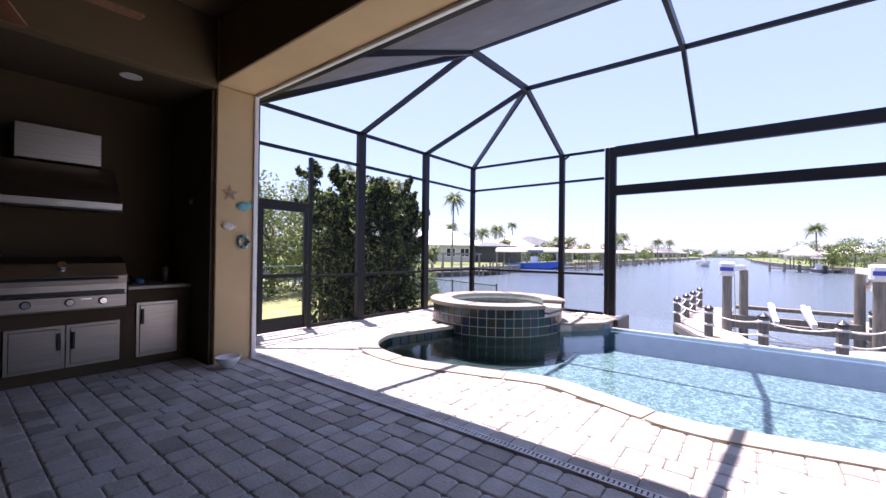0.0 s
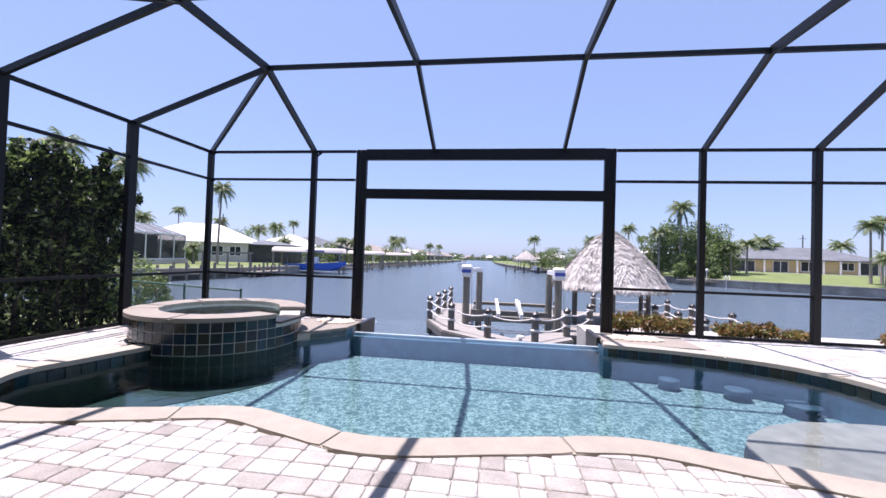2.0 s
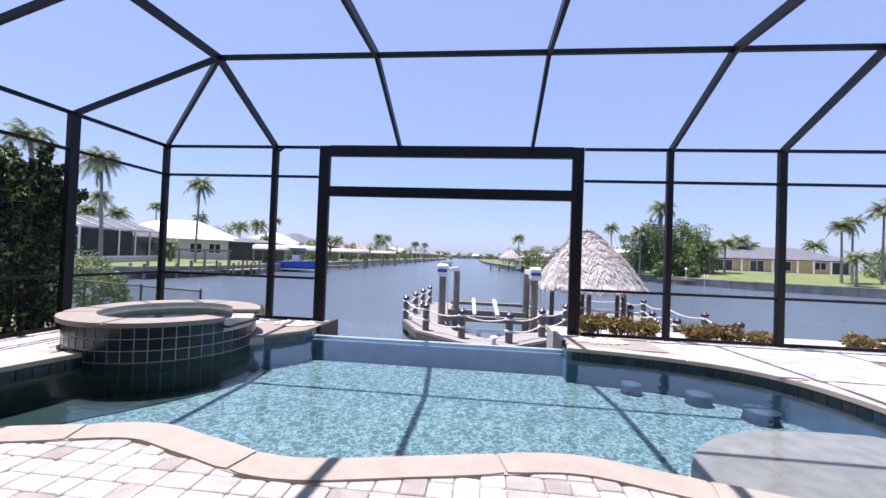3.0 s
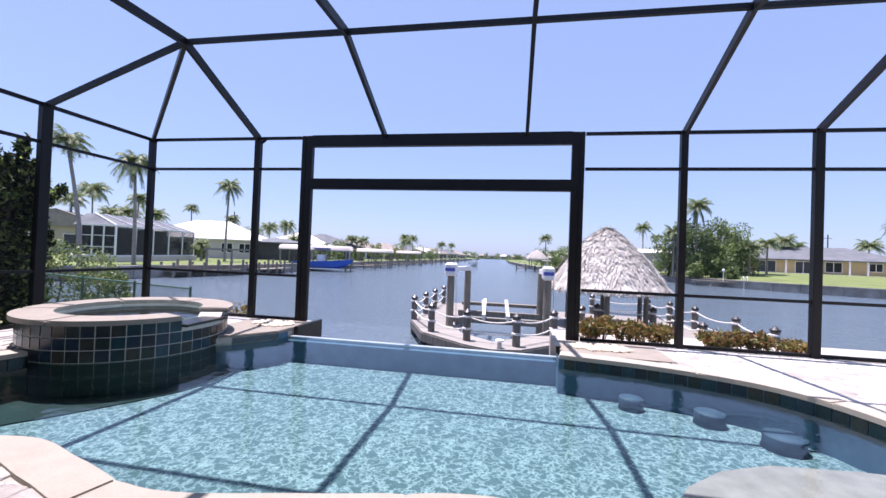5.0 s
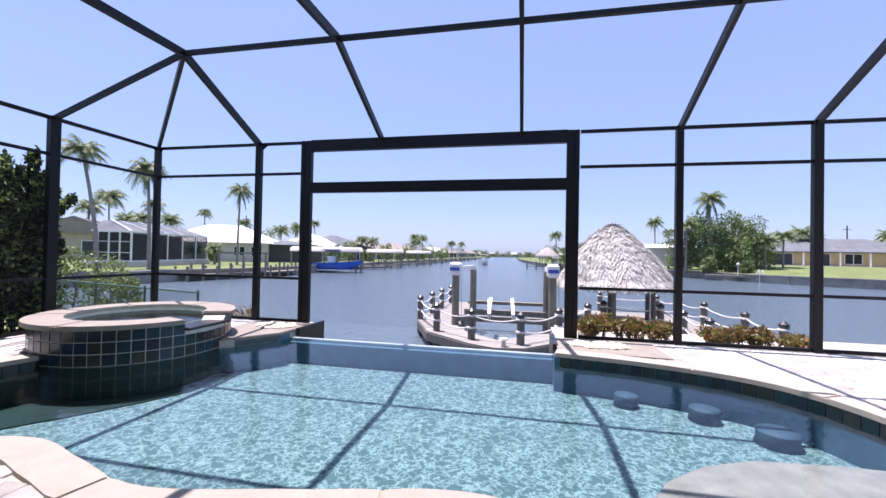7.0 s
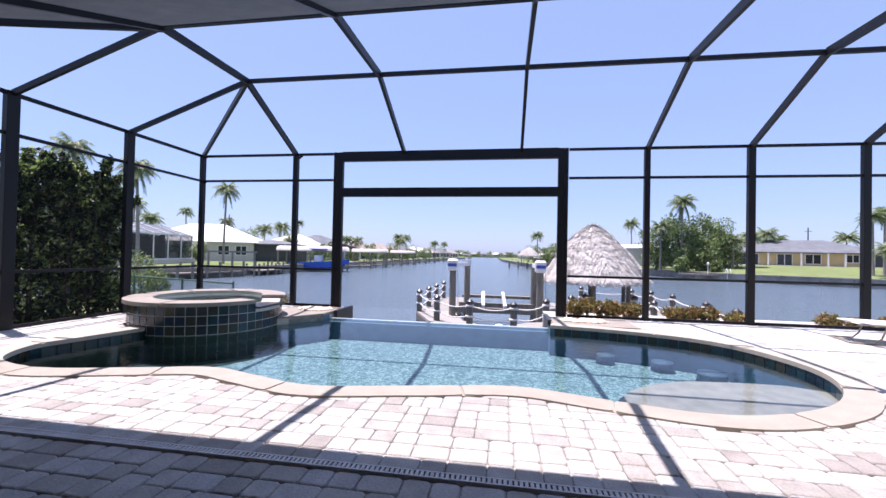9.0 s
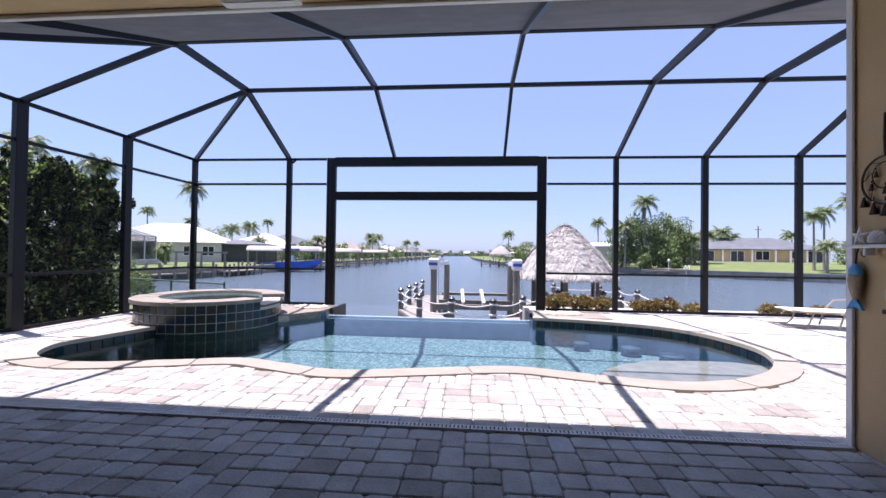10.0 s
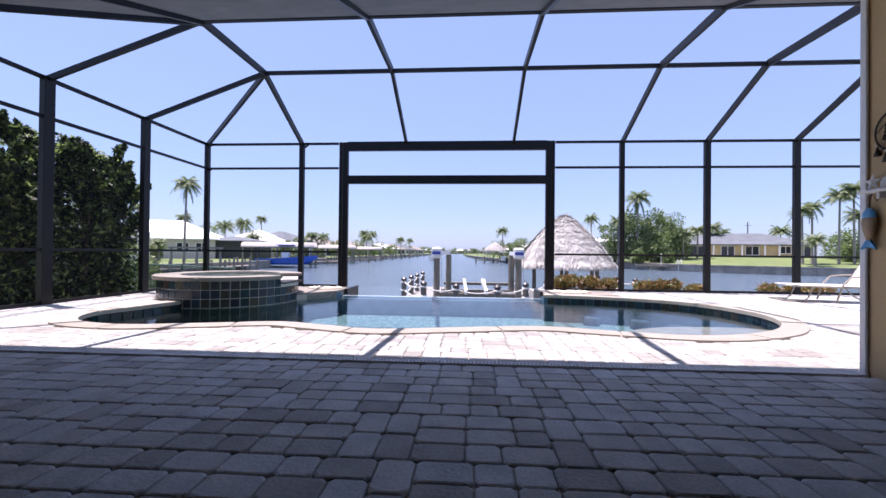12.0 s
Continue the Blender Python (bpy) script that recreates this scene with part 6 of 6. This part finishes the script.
for y in (14.7, 16.5):
    part("cradle_beam", box((-0.7, y - 0.09, -1.15), (2.8, y + 0.09, -0.93)), M_PILE, lift)
part("walk_board", box((-0.6, 16.9, -0.75), (2.8, 17.2, -0.62)), M_PILE, lift)
for x in (0.55, 1.45):
    part("bunk", beam((x, 14.3, -0.86), (x - 0.12, 16.6, -0.5), 0.12, 0.2), M_WHITE, lift, "white padded bunk")
    part("guide", beam((x, 14.6, -0.95), (x - 0.1, 15.2, -0.35), 0.1, 0.1), M_WHITE, lift, "white guide post")
cl = thing("bollard_light", "small cream mushroom light on the dock", "light", at=(1.25, 11.35, DZ))
part("stem", lathe([(0.07, 0), (0.06, 0.2)], 12), M_SHELL, cl)
part("cap", lathe([(0.13, 0.2), (0.12, 0.25), (0.0, 0.28)], 16), M_WHITE, cl)

# ---------- chain-link fence ----------
fence = thing("chain_link_fence", "green vinyl chain-link fence by the water", "fence")
f0, f1 = Vector((-12.5, 7.9, 0.58)), Vector((-5.9, 7.55, 0.38))
part("top_rail", tube([f0, f1], 0.022, 8), M_GREENWIRE, fence)
for k in range(5):
    p = f0.lerp(f1, k / 4)
    part("post", tube([(p.x, p.y, -0.9), (p.x, p.y, p.z + 0.05)], 0.026, 8), M_GREENWIRE, fence)
bm = bmesh.new()
L_ = (f1 - f0).length
for k in range(int(L_ / 0.075)):
    for sgn in (-1, 1):
        s = (k + 0.5) * 0.075 / L_
        e = s + sgn * 1.1 / L_
        lo_, hi_ = f0.lerp(f1, s), f0.lerp(f1, max(0, min(1, e)))
        fr = 1.0 if 0 <= e <= 1 else abs((max(0, min(1, e)) - s) / (e - s))
        add_beam(bm, (lo_.x, lo_.y, lo_.z), (hi_.x, hi_.y, hi_.z - 1.1 * fr), 0.004, 0.004)
tagged(part("chain_mesh", bm, M_GREENWIRE, fence), kind="stuff")
gf = thing("chain_link_fence", "green vinyl fence across the side lawn", "fence")
part("top_rail", tube([(-11.5, 1.0, 0.85), (-11.5, 8.0, 0.8)], 0.022, 8), M_GREENWIRE, gf)
for y in (1.0, 3.3, 5.6, 7.9):
    part("post", tube([(-11.5, y, -0.5), (-11.5, y, 0.86)], 0.026, 8), M_GREENWIRE, gf)

# ---------- pavers ----------
S_ = 0.165
rng = random.Random(5)


def inside(poly, px, py):
    hit = np.zeros(px.shape, bool)
    n_ = len(poly)
    for k in range(n_):
        (xa, ya), (xb, yb) = poly[k], poly[(k + 1) % n_]
        if ya == yb:
            continue
        cross = ((ya > py) != (yb > py)) & (px < (xb - xa) * (py - ya) / (yb - ya) + xa)
        hit ^= cross
    return hit


def course_block(kind):
    """Pieces of one block three courses high, in units of the square paver: x, y, width, depth."""
    if kind == "uprights":
        return 1.0, [(0, 0, 1, 1.5), (0, 1.5, 1, 1.5)]
    if kind == "squares":
        return 1.0, [(0, k, 1, 1) for k in range(3)]
    if kind == "lengths":
        return 1.5, [(0, k, 1.5, 1) for k in range(3)]
    if kind == "pair":
        a = rng.random() < 0.5
        return 2.0, [(0, 0, 1, 1.5), (0, 1.5, 1, 1.5), (1, 0, 1, 1), (1, 1, 1, 1), (1, 2, 1, 1)] if a else [(0, 0, 1, 1), (0, 1, 1, 1), (0, 2, 1, 1), (1, 0, 1, 1.5), (1, 1.5, 1, 1.5)]
    out = []
    for k in range(3):
        first_w = rng.choice((1.0, 1.5))
        out += [(0, k, first_w, 1), (first_w, k, 2.5 - first_w, 1)]
    return 2.5, out


pieces = []
band_y = -0.082 - 3 * S_ * 13
while band_y < 6.9:
    bx = -6.16 - rng.random() * 2 * S_
    while bx < 10.5:
        wide_, block = course_block(rng.choice(("mixed", "mixed", "mixed", "mixed", "uprights", "pair", "lengths", "squares")))
        for x, y, w_, h_ in block:
            pieces.append((bx + (x + w_ / 2) * S_, band_y + (y + h_ / 2) * S_, w_ * S_, h_ * S_))
        bx += wide_ * S_
    band_y += 3 * S_
    if -0.2 < band_y < 0.0:
        band_y = 0.002
px_ = np.array([[x + sx * w_ / 2, y + sy * h_ / 2] for x, y, w_, h_ in pieces for sx in (-1, 0, 1) for sy in (-1, 0, 1)])
fits = (inside(deck_outline, px_[:, 0], px_[:, 1]) & (np.hypot(px_[:, 0] - SPA[0], px_[:, 1] - SPA[1]) > 1.2)).reshape(-1, 9).all(axis=1)
pieces = [p for p, good in zip(pieces, fits) if good]


def paver_shape(w_, h_):
    """Outline rings of one tumbled paver: foot, shoulder, worn top edge, top."""
    vs = []
    for z, ins, cut in ((-0.034, 0.0015, 0.016), (-0.012, 0.0015, 0.018), (-0.004, 0.0045, 0.021), (0.0, 0.012, 0.024)):
        a, b = w_ / 2 - ins, h_ / 2 - ins
        for sx, sy, first_ in ((1, 1, 0), (-1, 1, 1), (-1, -1, 0), (1, -1, 1)):
            p = ((sx * a, sy * (b - cut)), (sx * (a - cut), sy * b))
            for q in (p if first_ == 0 else p[::-1]):
                vs.append((q[0], q[1], z))
    fs = []
    for ring_ in range(3):
        for k in range(8):
            a, b = ring_ * 8 + k, ring_ * 8 + (k + 1) % 8
            fs.append((a, b, b + 8, a + 8))
    fs.append(tuple(range(24, 32)))
    return np.array(vs), fs


shapes, shared = {}, {}
field_v, field_f, near = [], [], 0
for x, y, w_, h_ in pieces:
    key = (round(w_, 3), round(h_, 3))
    if key not in shapes:
        shapes[key] = paver_shape(w_, h_)
        shared[key] = cloud("paver", shapes[key][0].tolist(), shapes[key][1], M_PAVER)
    dz, tx, ty = rng.uniform(-0.002, 0.001), rng.uniform(-0.008, 0.008), rng.uniform(-0.008, 0.008)
    if near < 300 and -1.15 < x < 2.75 and -2.1 < y < -0.08:
        near += 1
        ob = new("paver", shared[key])
        ob.parent = floor
        ob.matrix_world = Matrix.Translation((x, y, dz)) @ Euler((tx, ty, 0)).to_matrix().to_4x4()
    else:
        v = shapes[key][0].copy()
        v[:, 2] += dz + v[:, 0] * -ty + v[:, 1] * tx
        v[:, 0] += x
        v[:, 1] += y
        o = len(field_v)
        field_v += v.tolist()
        field_f += [tuple(i + o for i in f) for f in shapes[key][1]]
field = new("paver_field", cloud("paver_field", field_v, field_f, M_PAVER_FIELD))
field.parent = floor
tagged(field, kind="stuff")
